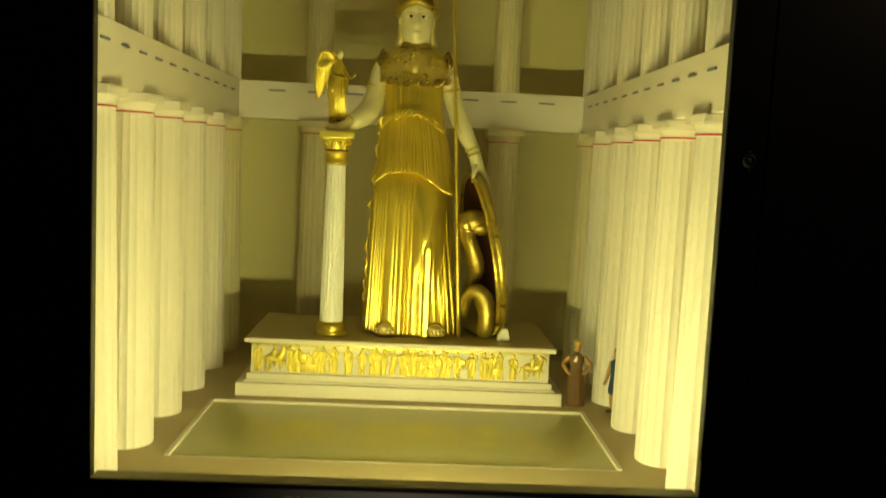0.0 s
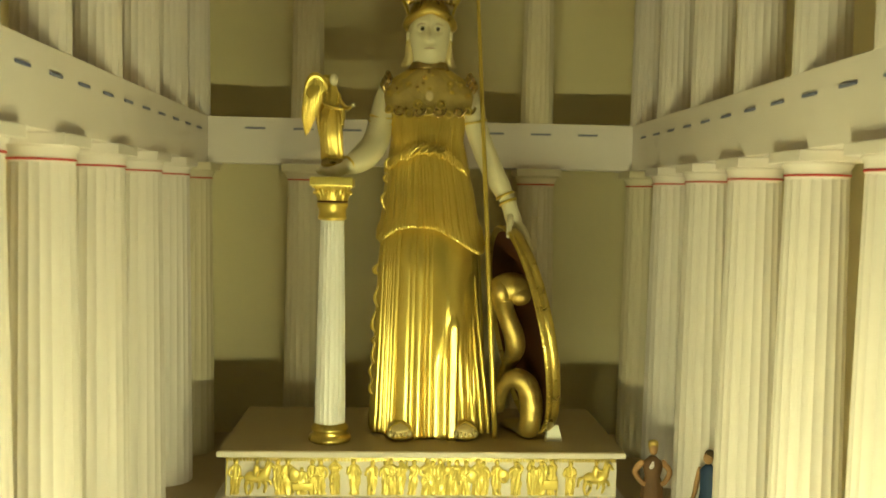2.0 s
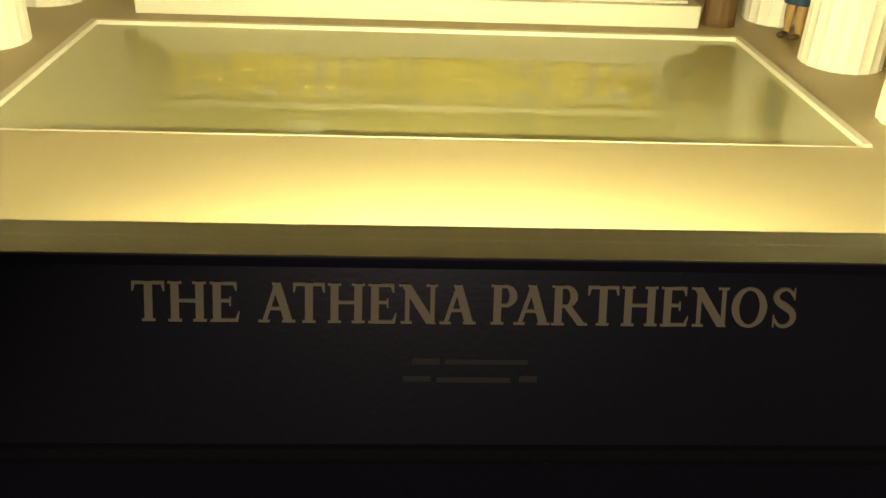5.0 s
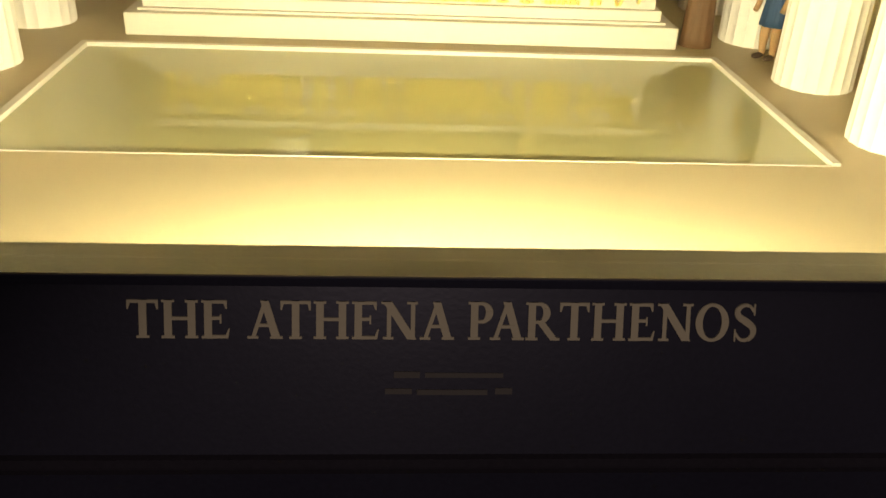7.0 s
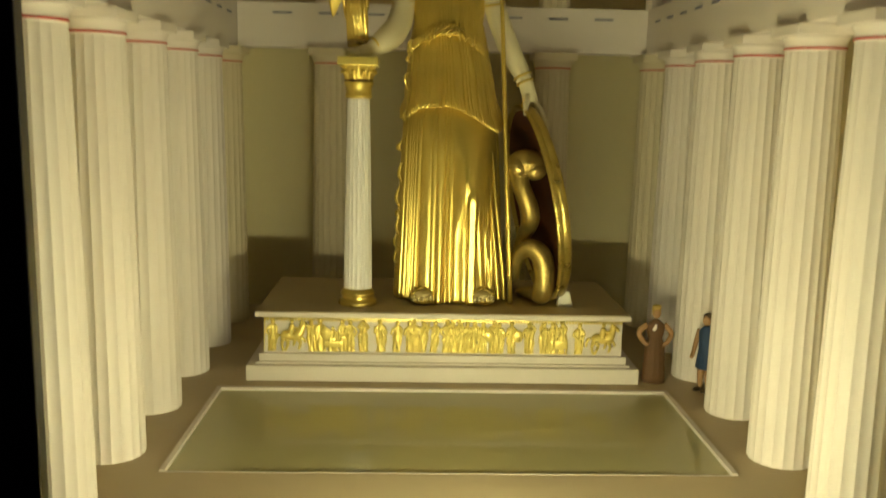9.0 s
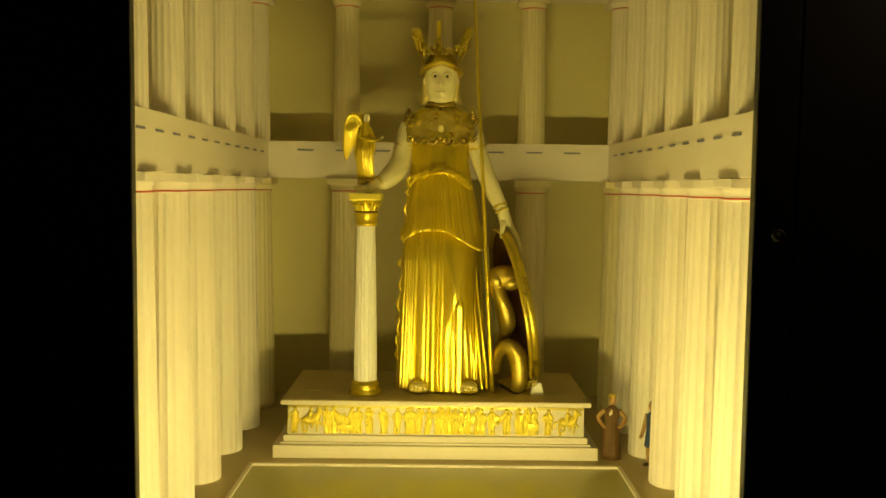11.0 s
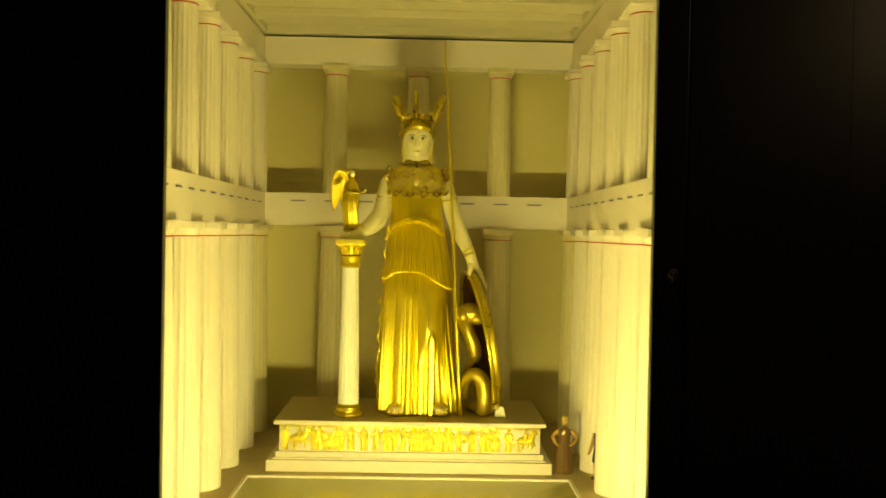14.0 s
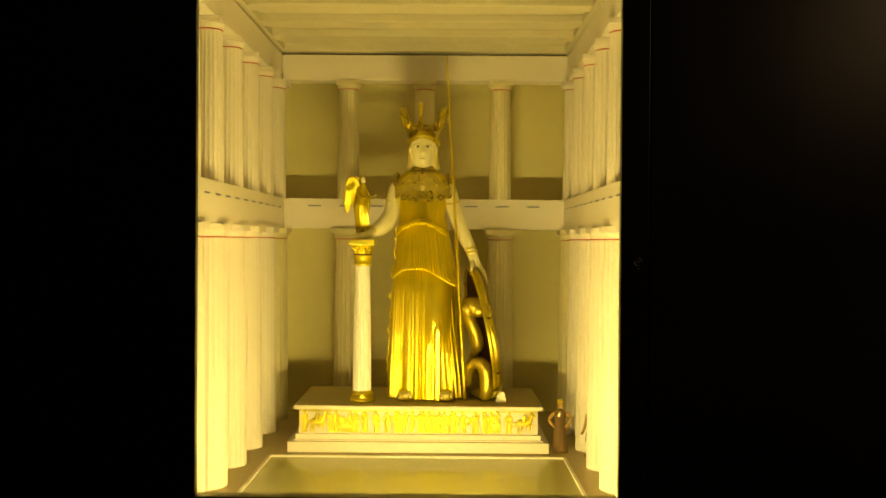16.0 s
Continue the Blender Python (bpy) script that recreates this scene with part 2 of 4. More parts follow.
case_part("sill_edge", a_box(OPEN_L + 0.0001, OPEN_R - 0.0001, 1.553, 1.587, APRON - 0.007, APRON - 0.0013, 0.0006), BLACK)
case_part("sill_cap", a_box(OPEN_L + 0.0001, OPEN_R - 0.0001, 1.553, 1.587, APRON - 0.0012, APRON, 0.0004), SILL, "grey painted sill cap")
case_part("bead_trim", a_box(OPEN_L + 0.0001, OPEN_R - 0.0001, 1.545, 1.585, 0.892, 0.9055, 0.006), GLOSS)
case_part("lower_panel", a_box(OPEN_L + 0.0001, OPEN_R - 0.0001, 1.556, 1.585, 0.05, 0.889, 0.002), BLACK)
case_part("case_roof", a_box(-0.8, 0.8, 1.6, 3.4, 2.52, 2.54), BLACK)
pane = case_part("glass_pane", a_box(OPEN_L + 0.002, OPEN_R - 0.002, 1.568, 1.571, APRON + 0.001, 2.458), GLASS, "clear glass pane")
pane.visible_shadow = False
bm = bmesh.new()
turn = pose(0, 0, 0, 90)
ring(bm, (0.5255, 1.5530, 1.560), 0.0085, 0.0026, turn=turn)
lathe_turn = Matrix.Translation((0.5255, 1.5545, 1.560)) @ turn
ball(bm, (0, 0, 0), 0.006, 0.006, 0.001, turn=lathe_turn)
lock = case_part("lock", bm, LOCKMETAL, "small round dark metal lock", smooth=True)
# two chrome beads added to stand in for the lock's glints
for dz in (0.0142, -0.0138):
    bm = bmesh.new()
    ball(bm, (0.5255, 1.5545, 1.560 + dz), 0.0030, 0.0016, 0.0017, u=16, v=10)
    case_part("glint_bead", bm, CHROME, "tiny chrome bead added for a glint on the lock", smooth=True)


STEM, HAIRLINE, SERIF = 0.180, 0.080, 0.060


def glyph(ch):
    """The strokes of a bold serif capital, one unit high, as outlines; and its width."""
    q = lambda x0, x1, y0, y1: [(x0, y0), (x1, y0), (x1, y1), (x0, y1)]
    foot = lambda x, y, w=0.30: q(x - w / 2, x + w / 2, y, y + SERIF)
    stem = lambda x: [q(x - STEM / 2, x + STEM / 2, 0, 1), foot(x, 0), foot(x, 1 - SERIF)]
    slant = lambda x0, x1, w, y0=0.0, y1=1.0: [(x0 - w / 2, y0), (x0 + w / 2, y0), (x1 + w / 2, y1), (x1 - w / 2, y1)]

    def bow(cx, cy, rx, ry, tx, ty, a0, a1):
        out = []
        for k in range(16):
            p, r = (a0 + (a1 - a0) * (k + d) / 16 for d in (0, 1))
            out.append([(cx + (rx - s) * math.cos(u), cy + (ry - v) * math.sin(u)) for u, s, v in ((p, 0, 0), (r, 0, 0), (r, tx, ty), (p, tx, ty))])
        return out

    if ch == "T":
        return [q(0.36 - STEM / 2, 0.36 + STEM / 2, 0, 1), foot(0.36, 0), q(0.0, 0.72, 1 - HAIRLINE, 1), [(0.0, 0.76), (0.035, 0.76), (0.09, 0.97), (0.0, 0.97)], [(0.72, 0.76), (0.685, 0.76), (0.63, 0.97), (0.72, 0.97)]], 0.72
    if ch == "H":
        return stem(0.16) + stem(0.70) + [q(0.16, 0.70, 0.48, 0.48 + HAIRLINE)], 0.86
    if ch == "E":
        return stem(0.16) + [q(0.16, 0.60, 0, HAIRLINE), q(0.16, 0.57, 1 - HAIRLINE, 1), q(0.16, 0.45, 0.49, 0.49 + HAIRLINE), [(0.66, 0.26), (0.63, 0.26), (0.54, 0.03), (0.62, 0.0)],
                             [(0.60, 0.78), (0.57, 0.78), (0.50, 0.97), (0.60, 1.0)], q(0.43, 0.47, 0.40, 0.63)], 0.66
    if ch == "A":
        return [slant(0.12, 0.42, HAIRLINE * 1.3), slant(0.68, 0.40, STEM * 1.1), foot(0.12, 0, 0.26), foot(0.68, 0, 0.30), q(0.20, 0.60, 0.31, 0.31 + HAIRLINE)], 0.82
    if ch == "N":
        return [q(0.13, 0.13 + HAIRLINE * 1.3, 0, 1), q(0.71, 0.71 + HAIRLINE * 1.3, 0, 1), slant(0.74, 0.14, STEM * 1.25), foot(0.165, 0, 0.26), foot(0.745, 1 - SERIF, 0.26), foot(0.10, 1 - SERIF, 0.22)], 0.88
    if ch in "PR":
        out = stem(0.16) + [q(0.16, 0.36, 1 - HAIRLINE, 1), q(0.16, 0.36, 0.44, 0.44 + HAIRLINE)] + bow(0.34, 0.72, 0.27, 0.28, STEM, HAIRLINE, -math.pi / 2, math.pi / 2)
        if ch == "R":
            out += [slant(0.72, 0.38, STEM * 1.1, 0.0, 0.48), foot(0.74, 0, 0.22)]
        return out, 0.84 if ch == "R" else 0.64
    if ch == "O":
        return bow(0.43, 0.5, 0.42, 0.515, STEM, HAIRLINE, 0, math.pi) + bow(0.43, 0.5, 0.42, 0.515, STEM, HAIRLINE, math.pi, 2 * math.pi), 0.86
    pts = smooth_path([(0.55, 0.80, 0.045), (0.44, 0.945, 0.05), (0.27, 0.965, 0.06), (0.14, 0.84, 0.085), (0.17, 0.67, 0.10), (0.36, 0.53, 0.115), (0.53, 0.38, 0.105), (0.55, 0.19, 0.085), (0.42, 0.045, 0.06), (0.24, 0.045, 0.05), (0.10, 0.22, 0.045)], 4)
    out = []
    for p, r in zip(pts, pts[1:]):
        d = r[:2] - p[:2]
        n = np.array((-d[1], d[0])) / np.linalg.norm(d)
        out.append([tuple(p[:2] + n * p[2] * 0.8), tuple(r[:2] + n * r[2] * 0.8), tuple(r[:2] - n * r[2] * 0.8), tuple(p[:2] - n * p[2] * 0.8)])
    return out + [q(0.545, 0.585, 0.70, 1.0), q(0.075, 0.115, 0.0, 0.32)], 0.66


def lettering(text, width, height, x, z):
    """Raised serif capitals on the sloping apron."""
    strokes, pen = [], 0.0
    for last, ch in zip(" " + text, text):
        shapes, w = glyph(ch)
        pen -= {"PA": 0.15, "AT": 0.10, "AR": 0.03, "RT": 0.06}.get(last + ch, 0.0)
        strokes += [[(pen + u, v) for u, v in s] for s in shapes]
        pen += w + 0.06
    pen -= 0.06
    bm = bmesh.new()
    for k, s in enumerate(strokes):
        lift = 0.0007 + 0.00004 * (k % 7)
        at = lambda u, v, up: (x + (u / pen - 0.5) * width, slope(z + v * height) - up, z + v * height)
        loft(bm, [[at(u, v, -0.0005) for u, v in s], [at(u, v, lift) for u, v in s]])
    return case_part("lettering", bm, LETTER, "tan serif lettering that reads " + text)


lettering("THE", 0.057, 0.0205, -0.1455, 0.973)
lettering("ATHENA", 0.117, 0.0205, -0.0485, 0.973)
lettering("PARTHENOS", 0.171, 0.0208, 0.1035, 0.973)
for x0, x1, z0, z1 in ((-0.024, -0.009, 0.9515, 0.9549), (-0.006, 0.0395, 0.9517, 0.9543), (-0.029, -0.0135, 0.9424, 0.9454), (-0.0105, 0.0305, 0.9420, 0.9448), (0.035, 0.045, 0.9424, 0.9458)):
    case_part("caption_bar", loft_box(x0, x1, [(slope(z0) - 0.0006, z0), (slope(z0) + 0.001, z0), (slope(z1) + 0.001, z1), (slope(z1) - 0.0006, z1)]), FAINT)

# ---- the tube lamp that lies behind the apron ----
GLOW = bpy.data.materials.new("glowing_tube")
GLOW.use_nodes = True
GLOW.node_tree.nodes["Principled BSDF"].inputs["Emission Color"].default_value = (1.0, 0.96, 0.36, 1)
GLOW.node_tree.nodes["Principled BSDF"].inputs["Emission Strength"].default_value = 216.0
lamp = empty("tube_lamp", pose(0.035, 1.6185, 0.955), "warm glowing tube lamp lying behind the front apron", "lamp")
bm = bmesh.new()
loft(bm, [[(x, 0.0125 * math.cos(math.pi * i / 5), 0.0125 * math.sin(math.pi * i / 5)) for i in range(10)] for x in (-0.25, 0.25)])
part("tube", bm, GLOW, lamp, "glowing glass tube", smooth=True)
for sx in (-1, 1):
    bm = a_box(*sorted((sx * 0.251, sx * 0.272)), -0.015, 0.015, FZ - 0.955, 0.016, 0.003)
    part("lamp_holder", bm, CREAM, lamp, "cream lamp holder")

# ---- the model temple: floor, walls, ceiling ----
WALLY, BEAMX, BEAMY = 3.335, 0.565, 3.135
PX, PY0, PY1 = 0.5, 2.074, 2.527
bm = bmesh.new()
box(bm, -0.8, 0.8, 1.6, PY0, 0.80, FZ)
box(bm, -0.8, 0.8, PY1, 3.4, 0.80, FZ)
box(bm, -0.8, -PX, PY0, PY1, 0.80, FZ)
box(bm, PX, 0.8, PY0, PY1, 0.80, FZ)
tagged(part("floor", bm, FLOOR), "plain tan painted floor of the model temple", "floor", kind="structure")
tagged(part("wall_back", a_box(-0.8, 0.8, WALLY, WALLY + 0.04, FZ, 2.50), WALL), "plain beige back wall behind the columns", "wall", kind="structure")
for sx, nm in ((-1, "wall_left"), (1, "wall_right")):
    tagged(part(nm, a_box(*sorted((sx * 0.74, sx * 0.78)), 1.62, WALLY - 0.002, FZ, 2.50), WALL), "plain beige side wall behind the columns", "wall", kind="structure")

bm = bmesh.new()
box(bm, -0.56, 0.56, 1.62, 3.10, 2.390, 2.40)
for sx in (-1, 1):
    box(bm, *sorted((sx * 0.5602, sx * 0.735)), 1.62, WALLY - 0.002, 2.3625, 2.40)
box(bm, -0.56, 0.56, 3.1002, WALLY - 0.002, 2.3625, 2.40)
for k in range(6):
    y = 2.885 - 0.2175 * k
    box(bm, -0.5595, 0.5595, y - 0.038, y + 0.038, 2.3625, 2.3898, 0.003)
tagged(part("ceiling", bm, CEILING), "cream coffered ceiling with cross beams", "ceiling", kind="structure")

# ---- columns ----
COLY = [1.912, 2.158, 2.404, 2.651, 2.898, 3.150]
COLX = 0.606


def fluted(z0, z1, r0, r1, flutes=20, depth=0.04, cuts=4, levels=7, swell=0.012):
    bm = bmesh.new()
    rings = []
    for k in range(levels):
        t = k / (levels - 1)
        r = r0 + (r1 - r0) * t + swell * r0 * math.sin(math.pi * t)
        ring_ = []
        for i in range(flutes * cuts):
            u = (i % cuts) / cuts
            rr = r * (1 - depth * 4 * u * (1 - u))
            a = 2 * math.pi * i / (flutes * cuts)
            ring_.append((rr * math.cos(a), rr * math.sin(a), z0 + (z1 - z0) * t))
        rings.append(ring_)
    loft(bm, rings)
    return bm


def doric_column(name, label, h, r0, r1, abacus, group, paint=CREAM):
    """A fluted column with a red ring, a rounded echinus and a square abacus; its foot is at the origin."""
    col = empty(name, Matrix(), label, "column", group)
    th = abacus * 0.17
    zr = h - th - abacus * 0.16
    part("shaft", fluted(0, zr - 0.006, r0, r1), paint, col, smooth=True, angle=25)
    bm = bmesh.new()
    lathe(bm, [(r1 * 0.97, zr - 0.009), (r1 * 1.02, zr - 0.004)], 40)
    part("necking", bm, paint, col, smooth=True, angle=40)
    bm = bmesh.new()
    lathe(bm, [(r1 * 1.0, zr - 0.0045), (r1 * 1.045, zr - 0.0038), (r1 * 1.05, zr - 0.001), (r1 * 1.02, zr)], 40)
    part("painted_ring", bm, RED, col, "thin red painted ring", smooth=True, angle=40)
    bm = bmesh.new()
    lathe(bm, [(r1 * 1.03, zr - 0.0005), (abacus * 0.44, zr + 0.007), (abacus * 0.475, zr + 0.013), (abacus * 0.48, h - th - 0.002), (abacus * 0.46, h - th + 0.001)], 40)
    part("echinus", bm, paint, col, smooth=True, angle=50)
    a = abacus / 2
    part("abacus", a_box(-a, a, -a, a, h - th, h - 0.001, 0.0015), paint, col)
    return col


LOWH, BEAMZ0, BEAMZ1, UPH, TOPZ1 = 0.772, 1.652, 1.773, 0.478, 2.353
low = doric_column("fluted_column", "tall cream fluted column of the lower colonnade", LOWH, 0.0585, 0.0485, 0.1125, "lower colonnade")
high = doric_column("small_fluted_column", "small cream fluted column standing on the architrave", UPH, 0.0445, 0.0385, 0.098, "upper colonnade")
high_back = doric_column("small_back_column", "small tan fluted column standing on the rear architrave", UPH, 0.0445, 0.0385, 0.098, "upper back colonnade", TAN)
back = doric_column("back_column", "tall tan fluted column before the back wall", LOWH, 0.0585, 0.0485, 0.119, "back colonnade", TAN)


def stand(thing, places, z):
    """Puts the thing at the first place and copies of it at the others."""
    thing.matrix_world = pose(*places[0], z)
    for x, y in places[1:]:
        copy_thing(thing, pose(x, y, z))


SIDE = [(sx * COLX, y) for y in COLY for sx in (-1, 1)]
REAR = [(-0.309, 3.163), (0.0, 3.163), (0.309, 3.163)]
stand(low, SIDE[:-2], FZ)
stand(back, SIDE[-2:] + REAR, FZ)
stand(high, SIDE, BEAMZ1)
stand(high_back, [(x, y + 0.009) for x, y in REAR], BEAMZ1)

# ---- architraves, with a fillet and blue painted tabs ----


def beam(name, x0, x1, y0, y1, z0, z1, label):
    bm = bmesh.new()
    box(bm, x0, x1, y0, y1, z0, z1, 0.0015)
    return tagged(part(name, bm, CREAM), label, "beam", kind="structure")


D = 0.085
bl = beam("architrave_left", -BEAMX - D, -BEAMX, 1.62, WALLY - 0.002, BEAMZ0, BEAMZ1, "cream architrave carried by the side columns")
br = beam("architrave_right", BEAMX, BEAMX + D, 1.62, WALLY - 0.002, BEAMZ0, BEAMZ1, "cream architrave carried by the side columns")
bb = beam("architrave_back", -BEAMX + 0.0005, BEAMX - 0.0005, BEAMY, BEAMY + D, BEAMZ0, BEAMZ1, "cream architrave across the back columns")
UX = 0.575
beam("upper_beam_left", -UX - D, -UX, 1.62, WALLY - 0.002, BEAMZ1 + UPH, TOPZ1, "cream beam under the coffered ceiling")
beam("upper_beam_right", UX, UX + D, 1.62, WALLY - 0.002, BEAMZ1 + UPH, TOPZ1, "cream beam under the coffered ceiling")
beam("upper_beam_back", -UX + 0.0005, UX - 0.0005, BEAMY, BEAMY + D, BEAMZ1 + UPH, TOPZ1, "cream beam under the coffered ceiling")


def tab_mesh(along):
    bm = a_box(-0.0265 if along else -0.0015, 0.0265 if along else 0.0015, -0.0015 if along else -0.0235, 0.0015 if along else 0.0235, -0.0026, 0.0026)
    me = bpy.data.meshes.new("painted_tab")
    bm.to_mesh(me)
    bm.free()
    me.materials.append(BLUE)
    return me


tab_x, tab_y = tab_mesh(True), tab_mesh(False)
for k in range(8):
    ob = new("painted_tab", tab_x)
    ob.location, ob.parent = (0.1262 * (k - 3.5), BEAMY - 0.001, 1.744), bb
for sx, b in ((-1, bl), (1, br)):
    for k in range(12):
        ob = new("painted_tab", tab_y)
        ob.location, ob.parent = (sx * (BEAMX - 0.001), 1.76 + 0.1155 * k, 1.7345), b

# ---- the reflecting pool ----
pool = empty("reflecting_pool", pose(0, 2.3, FZ), "shallow green reflecting pool with a cream rim", "pool")
inv_p = Matrix.Translation((0, -2.3, -FZ))


def pool_part(name, bm, mat, label=""):
    bm.transform(inv_p)
    return part(name, bm, mat, pool, label)


W = 0.0105
for b in ((-PX, PX, PY1 - W, PY1), (-PX, PX, PY0, PY0 + W * 0.3), (-PX, -PX + W, PY0 + W * 0.3 + 0.0002, PY1 - W - 0.0002), (PX - W, PX, PY0 + W * 0.3 + 0.0002, PY1 - W - 0.0002)):
    pool_part("rim", a_box(*b, FZ - 0.03, FZ + (0.0004 if b[2] == PY0 else 0.003), 0.0 if b[2] == PY0 else 0.0005), STONE)
pool_part("water", a_box(-PX + W, PX - W, PY0 + W * 0.3, PY1 - W, FZ - 0.03, FZ - 0.0035), WATER, "still olive-green glossy water")

# ---- the pedestal with its gilded relief ----
ped = empty("pedestal", pose(0, 2.8, FZ), "cream stepped pedestal with a gilded relief frieze", "pedestal")
inv_b = Matrix.Translation((0, -2.8, -FZ))


def ped_part(name, bm, mat, label="", **k):
    bm.transform(inv_b)
    return part(name, bm, mat, ped, label, **k)


ped_part("plinth_step", a_box(-0.447, 0.447, 2.573, 3.02, FZ + 0.0005, 0.916, 0.002), STONE)
ped_part("lower_lip", a_box(-0.4285, 0.4285, 2.589, 3.009, 0.916, 0.9205, 0.001), STONE)
ped_part("upper_step", a_box(-0.4215, 0.4215, 2.596, 3.003, 0.9205, 0.938, 0.002), STONE)
ped_part("body", a_box(-0.412, 0.412, 2.608, 2.99, 0.938, 1.022), STONE)
ped_part("cornice", a_box(-0.430, 0.430, 2.600, 3.0, 1.022, 1.0335, 0.002), STONE)
ped_part("top_surface", a_box(-0.428, 0.428, 2.602, 2.998, 1.0336, 1.0352), TOP_TAN, "tan top, darker than the body")
bm = bmesh.new()
for k in range(118):
    x = -0.408 + 0.816 * k / 117
    box(bm, x - 0.0026, x + 0.0026, 2.6035, 2.609, 1.0135, 1.021)
ped_part("bead_moulding", bm, SOFTGOLD, "gilded bead moulding")

# ---- relief figures on the pedestal ----


def relief_figure(bm, x, h, w, pose_kind, rnd):
    """A small robed figure in low relief, facing -y; plain and flattened."""
    y0, z0, d = 2.609, 0.9425, 0.0085
    n, seed = 36, rnd.uniform(0, 50)
    hip, bust, lean = rnd.uniform(0.40, 0.52), rnd.uniform(0.40, 0.50), rnd.uniform(-0.004, 0.004)
    sway = rnd.choice((-1, 1)) * 0.0022
    rows = [(0.0, 0.38), (0.03, 0.43), (0.10, 0.38), (0.22, 0.42), (0.36, 0.46), (0.48, hip), (0.58, 0.42), (0.64, 0.38), (0.72, bust), (0.79, 0.43), (0.835, 0.22), (0.855, 0.11)]
    rings = []
    for t, k in smooth_path(rows, 2):
        r = []
        for i in range(n):
            a = 2 * math.pi * i / n
            ca, sa = math.cos(a), math.sin(a)
            f = 1 + 0.34 * noise.noise(Vector((2.4 * ca + seed, 2.4 * sa, 6.5 * t)))
            crease = (0.0013 * math.sin(4.5 * ca + 7 * t + seed) + 0.0013 * math.sin(10 * ca - 5 * t + 2 * seed)) * max(0.0, -sa)
            px = math.copysign(abs(ca) ** 0.75, ca)
            py = math.copysign(abs(sa) ** 0.6, sa)
            r.append((x + lean * t + sway * math.sin(3.1 * t) + w * k * f * px, y0 + d * (0.55 + k) * f * py + crease, z0 + h * t))
        rings.append(r)
    loft(bm, rings)
    ball(bm, (x + lean + sway * 0.4, y0 - 0.005, z0 + h * 0.925), h * 0.072, 0.0060, h * 0.085, u=10, v=8)
    for sgn in (-1, 1):
        up = rnd.choice((0, 0, 0, 1)) if pose_kind != "shield" else 0
        p = (x + sgn * w * 0.36 + lean, y0 - 0.005, z0 + h * 0.77, h * 0.048)
        q = (x + sgn * w * rnd.uniform(0.44, 0.56), y0 - 0.007, z0 + h * (0.61 if not up else 0.80), h * 0.042)
        e = (x + sgn * w * rnd.uniform(-0.1, 0.5), y0 - 0.010, z0 + h * (rnd.uniform(0.48, 0.62) if not up else 0.97), h * 0.030)
        tube(bm, [p, q, e], n=8, per=3)
    if pose_kind == "shield":
        ball(bm, (x + w * 0.55, y0 - 0.008, z0 + h * 0.55), h * 0.17, 0.004, h * 0.20, u=14, v=8)
    if pose_kind == "staff":
        tube(bm, [(x - w * 0.75, y0 - 0.006, z0, 0.0012), (x - w * 0.7, y0 - 0.006, z0 + h * 0.5, 0.0012), (x - w * 0.62, y0 - 0.006, z0 + h * 1.0, 0.0012)], n=6, per=2)
    if pose_kind == "seat":
        box(bm, x - w * 0.7, x + w * 0.75, y0 - 0.010, y0 + 0.001, z0 + h * 0.16, z0 + h * 0.44, 0.002)
        for lx in (-0.6, 0.6):
            box(bm, x + w * lx - 0.0015, x + w * lx + 0.0015, y0 - 0.010, y0, z0, z0 + h * 0.17)
    return bm


def relief_horse(bm, x, flip, rider):
    """A small horse in half relief, rearing or walking."""
    y0, z0, s = 2.604, 0.9425, flip
    P = lambda u, z, r, y=0.0: (x + s * u * 0.88, y0 - 0.004 + y, z0 + z * 1.14, r * 1.1)
    tube(bm, [P(-0.030, 0.030, 0.006), P(-0.018, 0.034, 0.0105), P(0.0, 0.032, 0.0095), P(0.014, 0.037, 0.0105), P(0.022, 0.048, 0.007), P(0.027, 0.058, 0.0055)], n=10, per=4)
    tube(bm, [P(0.025, 0.059, 0.0045), P(0.033, 0.055, 0.0042), P(0.039, 0.049, 0.0030)], n=8, per=3)
    for u0, u1, u2, lift in ((-0.024, -0.030, -0.026, 0), (-0.019, -0.014, -0.022, 0), (0.013, 0.026, 0.030, 0.018), (0.010, 0.018, 0.014, 0.004)):
        tube(bm, [P(u0, 0.028, 0.0058), P(u1, 0.016 + lift * 0.6, 0.0032), P(u2, 0.001 + lift, 0.0026)], n=7, per=3)
    tube(bm, [P(-0.034, 0.034, 0.003), P(-0.043, 0.030, 0.0035), P(-0.046, 0.016, 0.002)], n=7, per=3)
    tube(bm, [P(0.018, 0.048, 0.003), P(0.021, 0.060, 0.0035), P(0.025, 0.064, 0.002)], n=6, per=3)
    if rider:
        tube(bm, [P(-0.006, 0.036, 0.006, -0.004), P(-0.004, 0.048, 0.0062, -0.004), P(-0.003, 0.057, 0.004, -0.004)], n=9, per=3)
        ball(bm, (x + s * -0.002, y0 - 0.009, z0 + 0.0715), 0.0042, 0.0040, 0.0050, u=10, v=8)
        tube(bm, [P(-0.003, 0.038, 0.0042, -0.006), P(0.004, 0.024, 0.0034, -0.006), P(0.0, 0.014, 0.0024, -0.006)], n=7, per=3)
        tube(bm, [P(-0.003, 0.054, 0.003, -0.006), P(0.006, 0.049, 0.0025, -0.006), P(0.014, 0.050, 0.0022, -0.006)], n=7, per=3)
    return bm


